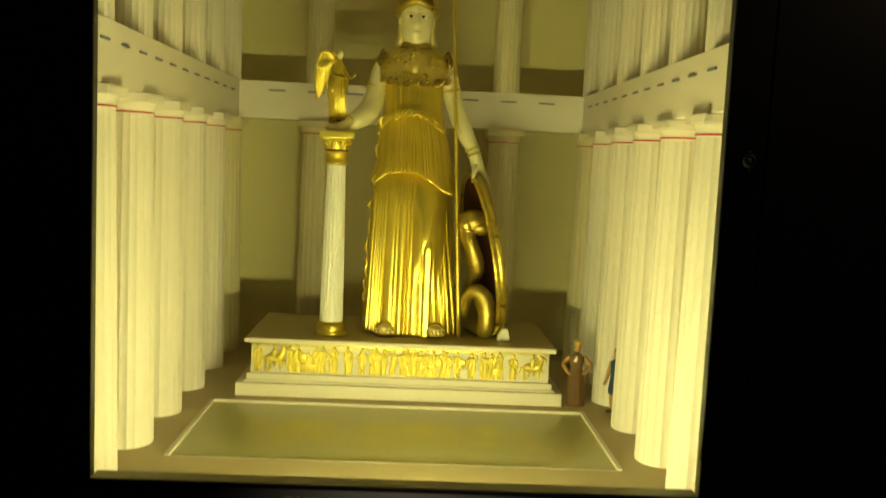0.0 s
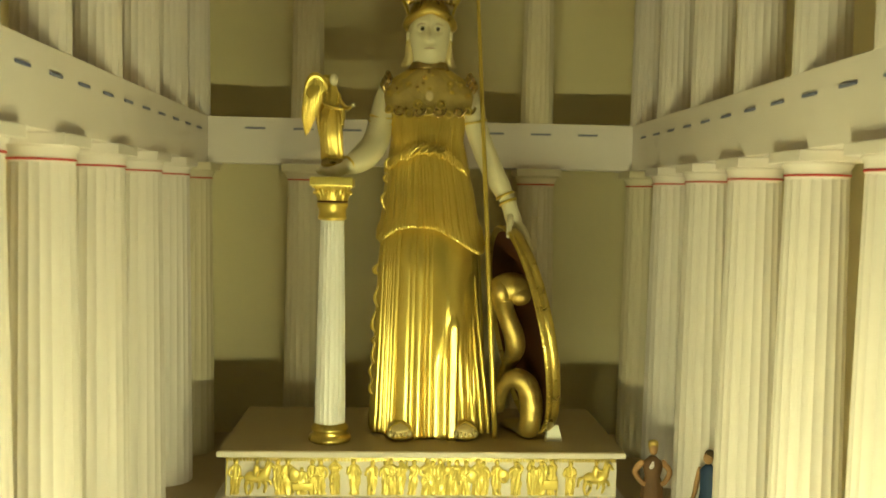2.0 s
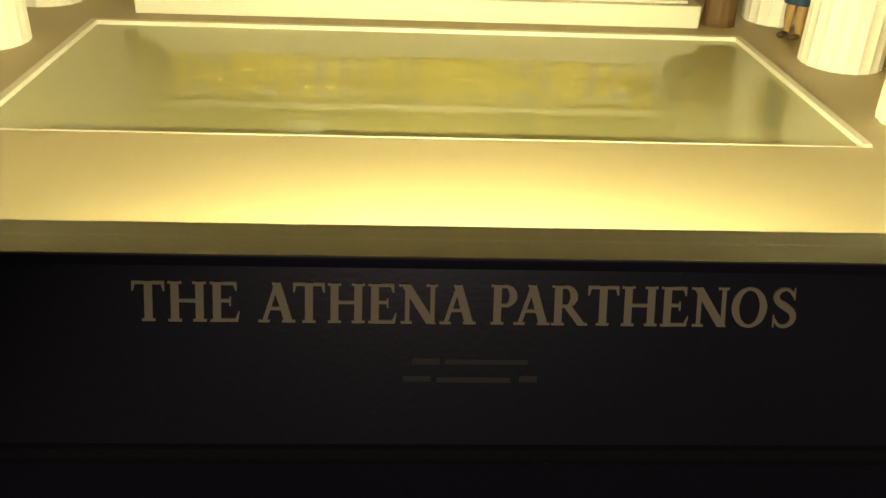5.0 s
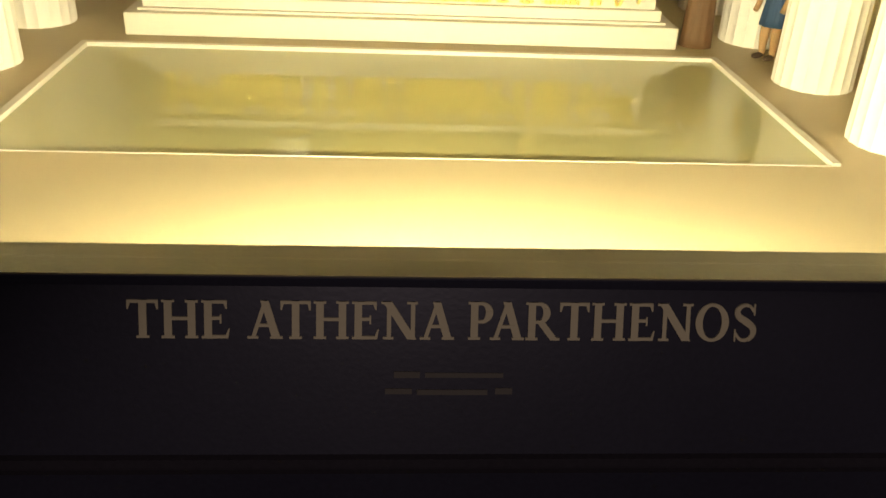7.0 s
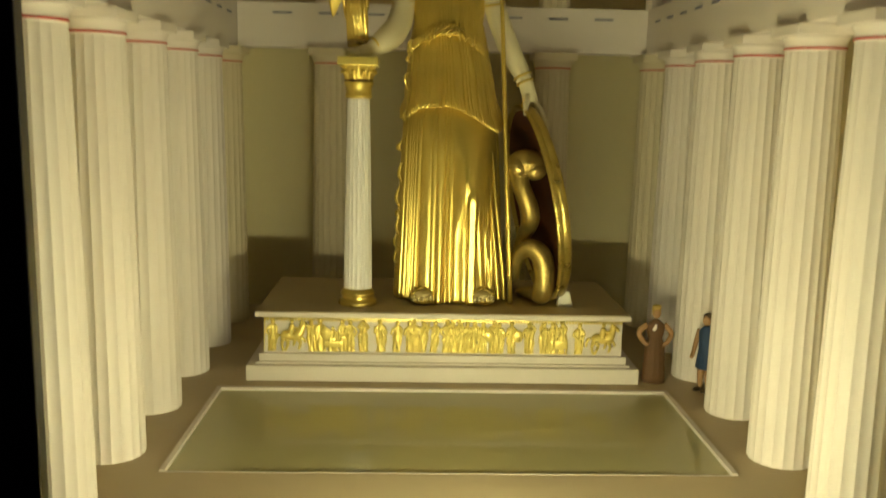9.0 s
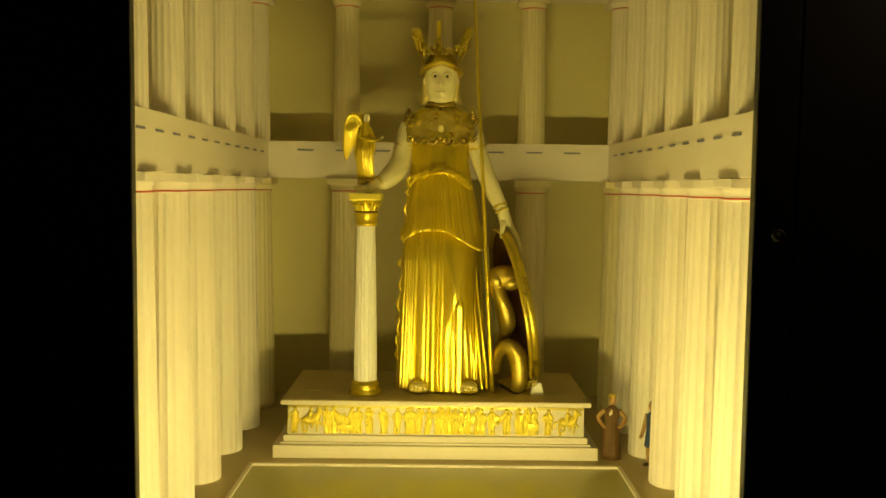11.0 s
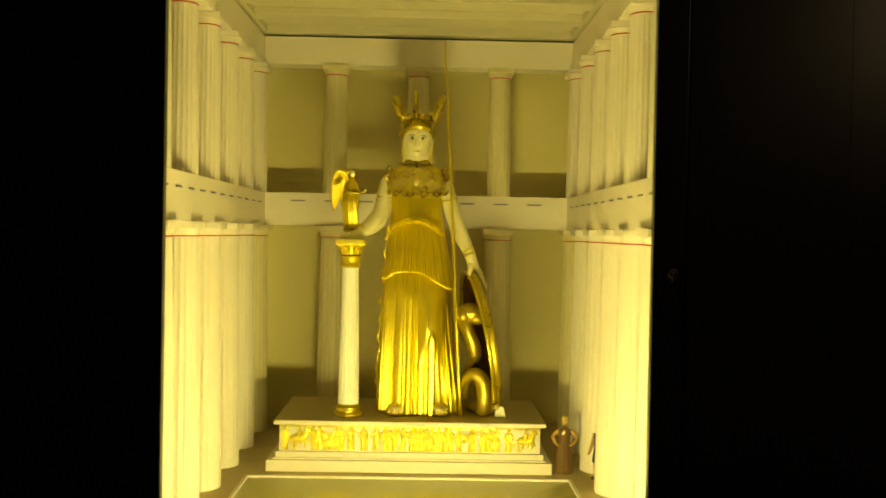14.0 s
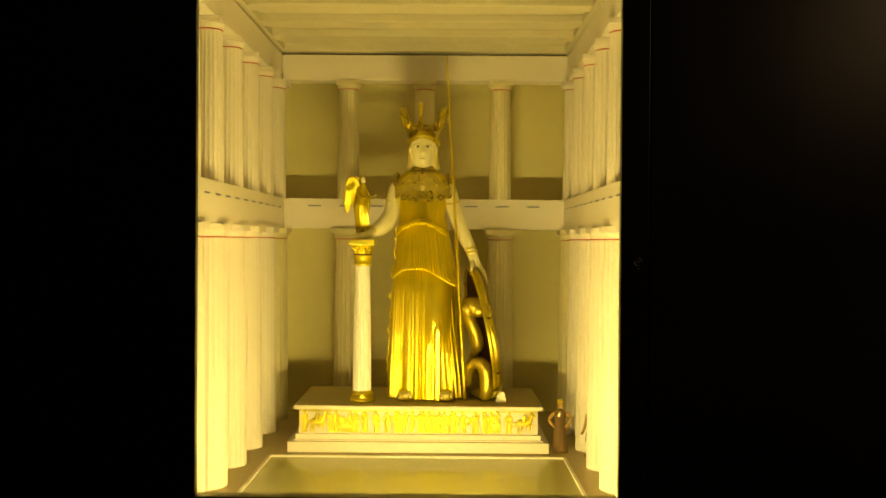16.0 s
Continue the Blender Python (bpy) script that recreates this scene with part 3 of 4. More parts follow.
rnd = random.Random(7)
RELIEF_X = [-0.230, -0.064, 0.021, 0.053, 0.112, 0.249, -0.394, -0.300, -0.283, -0.213, -0.183, -0.145, -0.109, -0.078, -0.050, -0.024, 0.006, 0.036, 0.070, 0.091, 0.128, 0.157, 0.196, 0.232, 0.270, 0.311]
KINDS = {6: "staff", 8: "shield", 19: "shield", 21: "shield", 24: "seat"}
for k, x in enumerate(RELIEF_X):
    bm = relief_figure(bmesh.new(), x, rnd.uniform(0.072, 0.078), rnd.uniform(0.0210, 0.0260), KINDS.get(k, ""), rnd)
    ped_part("relief_figure", bm, GILT, smooth=True)
ped_part("relief_horse", relief_horse(bmesh.new(), -0.343, 1, True), GILT, smooth=True)
ped_part("relief_horse", relief_horse(bmesh.new(), 0.368, 1, True), GILT, smooth=True)
ped_part("relief_figure", relief_figure(bmesh.new(), -0.253, 0.058, 0.030, "seat", rnd), GILT, smooth=True)

# ---- the great statue: one mesh of gold and ivory surfaces ----
SY = 2.80
G, I, B, DG, EYE_M, LIP_M, H_M, A_M = range(8)
statue = bmesh.new()


def fold(a, z, n, seed):
    """Rounded folds with sharp creases, 0 in a crease and 1 on a ridge."""
    w = n * a + 1.7 * math.sin(2 * a + seed) + 0.9 * math.sin(5 * a + 2 * seed) + 0.5 * math.sin(9 * z + seed + 3 * a)
    return abs(math.sin(w / 2)) ** 0.65


def pleats(seed, lo, hi):
    """Uneven folds round a full turn: start angle, width and height of each."""
    r, out, a = random.Random(seed), [], 0.0
    while a < 2 * math.pi - radians(lo):
        w = radians(lo + (hi - lo) * r.random() ** 1.8)
        out.append((a, min(w, 2 * math.pi - a), r.uniform(0.45, 1.0)))
        a += w
    return out


def pleat(rows, a, sharp=0.5):
    a %= 2 * math.pi
    for a0, w, h in rows:
        if a < a0 + w:
            return h * max(0.0, math.sin(math.pi * (a - a0) / w)) ** sharp
    return 0.0


SKIRT = [  # z, half width, half depth, centre x
    (1.036, 0.134, 0.104, 0.014), (1.10, 0.131, 0.100, 0.014), (1.25, 0.125, 0.094, 0.013), (1.40, 0.118, 0.088, 0.012), (1.50, 0.110, 0.082, 0.011), (1.60, 0.096, 0.076, 0.006), (1.70, 0.083, 0.070, 0.003),
]
N = 900
DRAPE = pleats(8, 3.4, 17.0)
rings = []
for k in range(72):
    z = 1.036 + (1.66 - 1.036) * (k / 71) ** 1.15
    wa, wb, cx = lerp_rows(SKIRT, z)
    row = []
    for i in range(N):
        a = 2 * math.pi * i / N
        ux, uy = math.cos(a), math.sin(a)
        x = cx + wa * ux
        front = 1.0 if uy < 0 else 0.0
        thigh = math.exp(-(((x - 0.070) / 0.043) ** 4)) * front  # smooth cloth drawn over the bent leg
        calm = thigh * step(1.17, 1.30, z)
        fall = max(0.0, (1.310 - z) / 0.27)
        wide = 0.0112 * (1 - 0.55 * step(1.285, 1.305, z))
        facet = math.exp(-(((x - 0.0645) / wide) ** 8)) * step(1.310, 1.296, z) * front
        ridge = 0.0  # folds that fan out from the knee towards the foot
        for x0, bend, top, high in ((0.081, 0.018, 1.285, 0.0036), (0.092, 0.030, 1.262, 0.0042), (0.103, 0.032, 1.300, 0.0036)):
            ridge += high * math.exp(-(((x - x0 - bend * fall**1.6) / 0.0056) ** 2)) * step(top, top - 0.06, z)
        ridge *= front
        amp = (0.0054 + 0.0050 * step(1.40, 1.05, z)) * (1 - 0.97 * max(calm, thigh * 0.9))
        f = amp * (pleat(DRAPE, a, 0.42) - 0.6)
        out = 0.020 * thigh * math.exp(-(((z - 1.325) / 0.085) ** 2)) + 0.008 * thigh * step(1.20, 1.30, z) * step(1.44, 1.36, z)
        rag = 0.003 * math.sin(7 * a) if k == 0 else 0.0
        tuck = 0.012 * step(1.465, 1.53, z)
        y = SY + (wb - tuck) * uy + f * uy - out - ridge
        y += (SY - 0.1115 - 0.30 * (z - 1.13) ** 2 - 0.035 * (x - 0.0645) - y) * facet
        row.append((x + (f - tuck) * ux, y, z + rag))
    rings.append(row)
loft(statue, rings, G)
# free edge of the open dress beside the spear
tube(statue, [(0.112, SY - 0.052, 1.395, 0.0022), (0.120, SY - 0.060, 1.300, 0.0042), (0.133, SY - 0.066, 1.190, 0.0050), (0.145, SY - 0.068, 1.090, 0.0052), (0.148, SY - 0.066, 1.042, 0.0046)], n=9, mat=G, per=5)
tube(statue, [(0.106, SY - 0.060, 1.36, 0.0016), (0.110, SY - 0.070, 1.28, 0.0036), (0.122, SY - 0.076, 1.16, 0.0046), (0.133, SY - 0.078, 1.044, 0.0048)], n=9, mat=G, per=5)
# ruffled side seam of the open dress, falling down one side
z = 1.640
while z > 1.07:
    wa, wb, cx = lerp_rows(SKIRT, z)
    tall, r = rnd.uniform(0.010, 0.026), rnd.uniform(0.0025, 0.0058)
    s = rnd.uniform(1.0, 1.03)
    tube(statue, [(cx - wa * s + 0.005, SY - 0.058, z + tall, 0.0015), (cx - wa * s - r * 0.8, SY - 0.052 + rnd.uniform(-0.006, 0.006), z + tall * rnd.uniform(-0.3, 0.3), r), (cx - wa * s + 0.004, SY - 0.044, z - tall, 0.0018)], n=9, mat=G, per=4)
    z -= rnd.uniform(0.026, 0.085)

# overfold, from the belt to a ruffled hem
FINE = pleats(11, 4.0, 12.0)
OVER = [(0.0, 0.086, 0.071, 0.003), (0.25, 0.094, 0.076, 0.005), (0.6, 0.106, 0.084, 0.009), (1.0, 0.117, 0.092, 0.013)]


def hem_z(x, front):
    return 1.500 - 0.034 * step(-0.055, -0.125, x) * front - (0.050 * step(0.02, 0.135, x) - 0.010 * step(-0.10, -0.02, x) * step(0.06, 0.0, x)) * front


rings = []
for k in range(22):
    t = min(1.0, k / 18)
    wa, wb, cx = lerp_rows(OVER, t)
    row = []
    for i in range(N):
        a = 2 * math.pi * i / N
        ux, uy = math.cos(a), math.sin(a)
        x = cx + wa * ux
        hz = hem_z(x, step(0.3, -0.3, uy))
        z = 1.695 + (hz - 1.695) * t
        f = (0.0018 + 0.0042 * t) * (pleat(FINE, a, 0.6) - 0.55)
        lip = 0.0055 * step(0.88, 1.0, t) * (0.6 + 0.8 * fold(a, z, 80, 0.3))
        if k > 18:
            lip, z = lip * (1.0, 0.55, -0.6)[k - 19], z - (0.006, 0.010, 0.006)[k - 19]
        knee = math.exp(-(((x - 0.078) / 0.05) ** 2)) * (1 if uy < 0 else 0) * t
        row.append((x + (f + lip) * ux, SY + (wb + f + lip) * uy - 0.012 * knee, z))
    rings.append(row)
loft(statue, rings, G)

# bodice
CHEST = [(1.645, 0.090, 0.078, 0.003), (1.69, 0.083, 0.078, 0.003), (1.74, 0.089, 0.078, 0.003), (1.80, 0.100, 0.075, 0.004), (1.835, 0.092, 0.064, 0.004), (1.862, 0.050, 0.045, 0.004), (1.872, 0.030, 0.032, 0.004)]
rings = []
for k in range(20):
    z = 1.645 + (1.872 - 1.645) * k / 19
    wa, wb, cx = lerp_rows(CHEST, z)
    row = []
    for i in range(N // 2):
        a = 4 * math.pi * i / N
        f = 0.0020 * (pleat(FINE, a, 0.7) - 0.5)
        x = cx + wa * math.cos(a)
        bust = 0.007 * (math.exp(-(((x - cx - 0.042) / 0.026) ** 2)) + math.exp(-(((x - cx + 0.042) / 0.026) ** 2))) * math.exp(-(((z - 1.775) / 0.03) ** 2)) * (1 if math.sin(a) < 0 else 0)
        row.append((x + f * math.cos(a), SY + (wb + f) * math.sin(a) - bust, z))
    rings.append(row)
loft(statue, rings, G)

# pouch of cloth over the belt, arched over the hips, and a knotted belt


def pouch_z(x):
    """The height of the belted pouch: high in the middle, lower at the hips."""
    u = (x - 0.003) / 0.094
    return 1.674 - (0.034 if u < 0 else 0.050) * u * u


pts = []
for k in range(19):
    a = math.pi * (1.06 + 0.88 * k / 18)
    x = 0.003 + 0.094 * math.cos(a)
    pts.append((x, SY + 0.082 * math.sin(a), pouch_z(x), 0.0085 + 0.002 * math.sin(k * 2.3)))
tube(statue, pts, n=10, mat=G, per=4)
for k in range(34):
    a = math.pi * (1.08 + 0.84 * k / 33)
    x = 0.003 + 0.096 * math.cos(a)
    r = rnd.uniform(0.7, 1.25)
    ball(statue, (x, SY + 0.087 * math.sin(a), pouch_z(x) - 0.003 + rnd.uniform(-0.004, 0.002)), 0.0048 * r, 0.0065, 0.0100 * r, G, 9, 7, pose(0, 0, 0, 0, rnd.uniform(-25, 25)))
for row in range(3):  # two serpents twisted into a knot
    pts = []
    for k in range(9):
        u = -1 + k / 4
        pts.append((0.003 + 0.036 * u, SY - 0.096 + 0.010 * u * u - 0.003 * math.cos(5 * u + 2.1 * row), 1.676 - 0.008 * u * u + 0.0068 * math.sin(4.6 * u + 2.1 * row), 0.0036 * (1.15 - 0.55 * abs(u))))
    tube(statue, pts, n=8, mat=(DG, G, DG)[row], per=4)
for k in range(11):  # cloth puffed up above the knot
    u = -1 + k / 5
    x = 0.003 + 0.040 * u
    ball(statue, (x, SY - 0.086 + 0.008 * u * u, pouch_z(x) + 0.0115 - 0.005 * u * u + rnd.uniform(-0.0015, 0.0015)), 0.0056, 0.0062, rnd.uniform(0.0048, 0.0070), G, 9, 7, pose(0, 0, 0, 0, rnd.uniform(-35, 35)))

# aegis: a broad scaled bib with curling serpents along its edge and a small pale mask


def bib(u, v, lift):
    """A point of the bib: u runs across the chest, v from the neck down."""
    half = 0.044 + 0.058 * step(0.0, 0.42, v) - 0.006 * step(0.6, 1.0, v)
    top = 1.864 - 0.022 * abs(u) ** 1.5
    low = 1.752 + 0.006 * u * u + 0.004 * math.cos(7 * u)
    z = top + (low - top) * v
    wa, wb, _ = lerp_rows(CHEST, z)
    x = half * u
    return x + 0.004, SY - (wb + 0.009) * math.sqrt(max(0.03, 1 - (x / (wa + 0.022)) ** 2)) - lift, z


rings = []
for k in range(31):
    v = k / 30
    row = []
    for i in range(73):
        u = -1 + 2 * i / 72
        scale = 0.0019 * abs(math.sin(24 * u + (k // 2 % 2) * 1.6)) * (0.4 + 0.6 * (k % 2))
        row.append(bib(u, v, scale + 0.0030 * noise.noise(Vector((u * 6, v * 6, 1)))))
    rings.append(row)
loft(statue, [r + [(x, y + 0.010, z) for x, y, z in r[::-1]] for r in rings], A_M)
for k in range(9):
    u = -0.94 + 1.88 * k / 8
    c = bib(u, 0.97, 0.005)
    ring(statue, c, 0.0078 + 0.0014 * (k % 2), 0.0030, B if k % 2 else DG, pose(0, 0, 0, 78, 8 * math.sin(3 * k), 18 * u), 14, 7)
    tube(statue, [(c[0] + 0.007, c[1], c[2] - 0.006, 0.003), (c[0] + 0.013, c[1] - 0.003, c[2] + 0.001, 0.0034), (c[0] + 0.016, c[1] - 0.006, c[2] + 0.008, 0.0028)], n=7, mat=B, per=3)
for u, v, r in ((-0.76, 0.30, 0.0070), (-0.48, 0.36, 0.0060), (-0.88, 0.55, 0.0065), (0.50, 0.33, 0.0065), (0.76, 0.34, 0.0068), (0.88, 0.58, 0.0065), (-0.26, 0.80, 0.0090), (0.27, 0.80, 0.0090)):
    c = bib(u, v, 0.004)
    ring(statue, c, r, r * 0.36, DG, pose(0, 0, 0, 75, 20 * u, 25 * u), 14, 7)
    ball(statue, (c[0], c[1] - 0.004, c[2] + 0.001), r * 0.42, r * 0.5, r * 0.42, G, 8, 6)
ball(statue, bib(0, 0.66, 0.0), 0.0095, 0.0050, 0.0110, H_M, 16, 10)
for k in range(26):
    c, r = bib(rnd.uniform(-0.95, 0.95), rnd.uniform(0.12, 0.60), 0.0012), rnd.uniform(0.0025, 0.0048)
    ball(statue, c, r * 1.3, r, r, (B, DG, G)[k % 3], 8, 6)
for sg in (-1, 1):
    for k in range(4):
        x, y, z = 0.004 + sg * (0.092 + 0.004 * k), SY - 0.030 - 0.011 * k, 1.838 - 0.010 * k
        tube(statue, [(x - sg * 0.006, y, z - 0.006, 0.0055), (x, y - 0.002, z + 0.004, 0.0062), (x + sg * 0.003, y - 0.009, z + 0.010, 0.0052), (x - sg * 0.003, y - 0.013, z + 0.006, 0.003)], n=8, mat=B, per=3)

# neck and head
HX, HY, HZ = 0.004, 2.780, 1.935
lathe(statue, [(0.046, 1.832), (0.037, 1.846), (0.033, 1.866), (0.033, 1.91)], 24, HX, SY - 0.012, I)
rings = []
HEAD = [(-0.070, 0.017, 0.022, -0.018), (-0.066, 0.028, 0.033, -0.015), (-0.056, 0.0370, 0.043, -0.009), (-0.040, 0.0420, 0.050, -0.004), (-0.015, 0.0460, 0.054, 0.0), (0.010, 0.0480, 0.056, 0.002), (0.035, 0.047, 0.056, 0.003), (0.055, 0.040, 0.051, 0.004), (0.068, 0.026, 0.036, 0.004), (0.073, 0.006, 0.008, 0.004)]
for k in range(40):
    z = -0.070 + 0.143 * k / 39
    wa, wb, cy = lerp_rows(HEAD, z)
    row = []
    for i in range(56):
        a = 2 * math.pi * i / 56
        x, y = wa * math.cos(a), wb * math.sin(a) + cy
        if math.sin(a) < 0:
            front = (-math.sin(a)) ** 1.5
            nose = 0.017 * math.exp(-((x / 0.0065) ** 2)) * step(0.020, -0.012, z) * step(-0.024, -0.015, z) + 0.005 * math.exp(-((x / 0.007) ** 2)) * math.exp(-(((z - 0.012) / 0.02) ** 2))
            sock = -0.0135 * (math.exp(-(((x - 0.0185) / 0.011) ** 2)) + math.exp(-(((x + 0.0185) / 0.011) ** 2))) * math.exp(-(((z - 0.008) / 0.0105) ** 2))
            lips = 0.0050 * math.exp(-((x / 0.013) ** 2)) * (math.exp(-(((z + 0.033) / 0.0035) ** 2)) + math.exp(-(((z + 0.041) / 0.004) ** 2)))
            chin = 0.005 * math.exp(-((x / 0.014) ** 2)) * math.exp(-(((z + 0.058) / 0.009) ** 2))
            brow = 0.0035 * (math.exp(-(((x - 0.018) / 0.013) ** 2)) + math.exp(-(((x + 0.018) / 0.013) ** 2))) * math.exp(-(((z - 0.0235) / 0.0055) ** 2))
            y -= (brow + nose + sock + lips + chin) * front
        row.append((HX + x, HY + y, HZ + z))
    rings.append(row)
loft(statue, rings, I)
for sg in (-1, 1):
    ball(statue, (HX + sg * 0.0185, HY - 0.0405, HZ + 0.008), 0.0105, 0.006, 0.0066, I, 14, 10)
    ball(statue, (HX + sg * 0.0180, HY - 0.0448, HZ + 0.0085), 0.0049, 0.0026, 0.0052, EYE_M, 12, 8)
    tube(statue, [(HX + sg * 0.008, HY - 0.0510, HZ + 0.0155, 0.0008), (HX + sg * 0.019, HY - 0.0495, HZ + 0.0195, 0.0011), (HX + sg * 0.031, HY - 0.0420, HZ + 0.0145, 0.0007)], n=6, mat=LIP_M, per=3)
    # ear, hair beside the cheek, locks on the shoulder
    ball(statue, (HX + sg * 0.0490, HY - 0.004, HZ - 0.002), 0.005, 0.009, 0.014, I, 10, 8)
    ball(statue, (HX + sg * 0.0520, HY - 0.010, HZ - 0.017), 0.0024, 0.0026, 0.0034, G, 10, 8)
    tube(statue, [(HX + sg * 0.0075, HY - 0.0465, HZ + 0.0075, 0.0009), (HX + sg * 0.0130, HY - 0.0477, HZ + 0.0128, 0.0015), (HX + sg * 0.0210, HY - 0.0465, HZ + 0.0138, 0.0016), (HX + sg * 0.0300, HY - 0.0400, HZ + 0.0088, 0.0010)], n=7, mat=I, per=4)
    tube(statue, [(HX + sg * 0.0090, HY - 0.0463, HZ + 0.0055, 0.0008), (HX + sg * 0.0180, HY - 0.0469, HZ + 0.0020, 0.0012), (HX + sg * 0.0280, HY - 0.0405, HZ + 0.0050, 0.0008)], n=7, mat=I, per=4)
    for k in range(5):
        d = 0.009 * k
        tube(statue, [(HX + sg * (0.0460 + 0.0005 * k), HY - 0.006 + d, HZ - 0.006, 0.004), (HX + sg * (0.0455 + 0.001 * k), HY - 0.010 + d, HZ - 0.026, 0.0066), (HX + sg * (0.0440 + 0.001 * k), HY - 0.014 + d, HZ - 0.042, 0.0078), (HX + sg * (0.0445 + 0.002 * k), HY - 0.014 + d, HZ - 0.056, 0.0085), (HX + sg * (0.0500 + 0.003 * k), HY - 0.010 + d, HZ - 0.068, 0.0050)], n=9, mat=H_M)
tube(statue, [(HX - 0.013, HY - 0.0520, HZ - 0.0365, 0.0012), (HX, HY - 0.0568, HZ - 0.0362, 0.0026), (HX + 0.013, HY - 0.0520, HZ - 0.0365, 0.0010)], n=6, mat=LIP_M, per=3)
for k in range(3):
    ring(statue, (HX, SY - 0.021, 1.858 + 0.0055 * k), 0.0440 - 0.0022 * k, 0.0042, B, None, 28, 6)

# helmet: cap, curved brim, cheek flaps, a row of small foreparts and three crests
rings = []
for k in range(12):
    t = k / 11
    rr = math.cos(t * math.pi / 2)
    rings.append([(HX + 0.0525 * max(rr, 0.02) * math.cos(a), HY + 0.004 + 0.062 * max(rr, 0.02) * math.sin(a), HZ + 0.028 + 0.064 * math.sin(t * math.pi / 2) + (0.014 * max(0, -math.sin(a)) ** 2 * (1 - t))) for a in (2 * math.pi * i / 40 for i in range(40))])
loft(statue, rings, DG)
tube(statue, [(HX + 0.055 * math.cos(a), HY + 0.002 + 0.064 * math.sin(a), HZ + 0.022 + 0.022 * max(0, -math.sin(a)) ** 1.3 + 0.004 * max(0, -math.sin(a)) ** 30, 0.0095) for a in (math.pi * (0.9 + 1.2 * k / 16) for k in range(17))], n=8, mat=DG, per=3)
for k in range(9):
    a = math.pi * (1.12 + 0.76 * k / 8)
    c = (HX + 0.050 * math.cos(a), HY + 0.002 + 0.060 * math.sin(a), HZ + 0.075)
    ball(statue, c, 0.006, 0.008, 0.009, B, 8, 6)
    ball(statue, (c[0] * 1.0, c[1] - 0.007, c[2] + 0.008), 0.0042, 0.005, 0.005, B, 8, 6)
for sg in (-1, 1):
    rows = []
    for t in (0, 0.25, 0.5, 0.75, 1.0):
        x = HX + sg * (0.050 + 0.012 * t + 0.024 * t * t)
        rows.append([(x + dx, HY - 0.026 + dy, HZ + 0.040 + 0.062 * t) for dx, dy in ((-0.003, -0.022 * (1 - 0.6 * t)), (0.003, -0.020 * (1 - 0.6 * t)), (0.004, 0.020 * (1 - 0.5 * t)), (-0.002, 0.022 * (1 - 0.5 * t)))])
    loft(statue, rows, DG)


def crest(x, lean, height, width, mat):
    """A horsehair crest on an animal support, curling back."""
    z0 = HZ + 0.076
    tube(statue, [(x, HY - 0.016, z0, 0.013), (x + lean * 0.3, HY - 0.030, z0 + 0.020, 0.011), (x + lean * 0.5, HY - 0.038, z0 + 0.038, 0.0085), (x + lean * 0.5, HY - 0.050, z0 + 0.044, 0.005)], n=9, mat=DG)
    for sg in (-1, 1):
        tube(statue, [(x + sg * 0.007, HY - 0.030, z0 + 0.008, 0.004), (x + sg * 0.009 + lean * 0.2, HY - 0.046, z0 + 0.018, 0.0035), (x + sg * 0.008, HY - 0.050, z0 + 0.006, 0.0025)], n=7, mat=G, per=3)
    rows = []
    for k in range(17):
        t = k / 16
        a = math.pi * (0.05 + 0.95 * t)
        rise = max(0.0, math.sin(a)) ** 0.7
        cy, cz = HY + 0.020 - 0.044 * math.cos(a), z0 + 0.016 + height * rise
        cx = x + lean * rise
        w = width * (0.62 + 0.38 * rise + 0.08 * (k % 2))
        oy, oz = -0.012 * math.cos(a), 0.012 * max(0.15, math.sin(a))
        rows.append([(cx - w, cy, cz), (cx - w * 0.75, cy + oy, cz + oz), (cx, cy + oy * 1.25, cz + oz * 1.25), (cx + w * 0.75, cy + oy, cz + oz), (cx + w, cy, cz), (cx + w * 0.6, cy - oy, cz - oz), (cx - w * 0.6, cy - oy, cz - oz)])
    loft(statue, rows, mat)


crest(HX - 0.010, 0.002, 0.074, 0.0085, G)
crest(HX - 0.050, -0.026, 0.052, 0.0150, DG)
crest(HX + 0.056, 0.026, 0.056, 0.0150, DG)
for sg in (-1, 1):  # winged beasts in front of the side crests
    for k in range(4):
        x = HX + sg * (0.052 + 0.005 * k)
        tube(statue, [(x, HY - 0.052, HZ + 0.078 + 0.002 * k, 0.0042), (x + sg * 0.006, HY - 0.056, HZ + 0.094 + 0.004 * k, 0.0046), (x + sg * (0.012 + 0.002 * k), HY - 0.050, HZ + 0.110 + 0.004 * k, 0.0022)], n=8, mat=G if k % 2 else B, per=4)
    ball(statue, (HX + sg * 0.046, HY - 0.060, HZ + 0.092), 0.0055, 0.008, 0.0065, G, 10, 8)
for k in range(22):
    a = math.pi * (1.0 + k / 21)
    r = rnd.uniform(0.004, 0.0075)
    ball(statue, (HX + 0.058 * math.cos(a), HY + 0.002 + 0.058 * math.sin(a), HZ + 0.082 + rnd.uniform(-0.008, 0.014)), r, r, r * 1.3, rnd.choice((B, B, DG)), 8, 6)

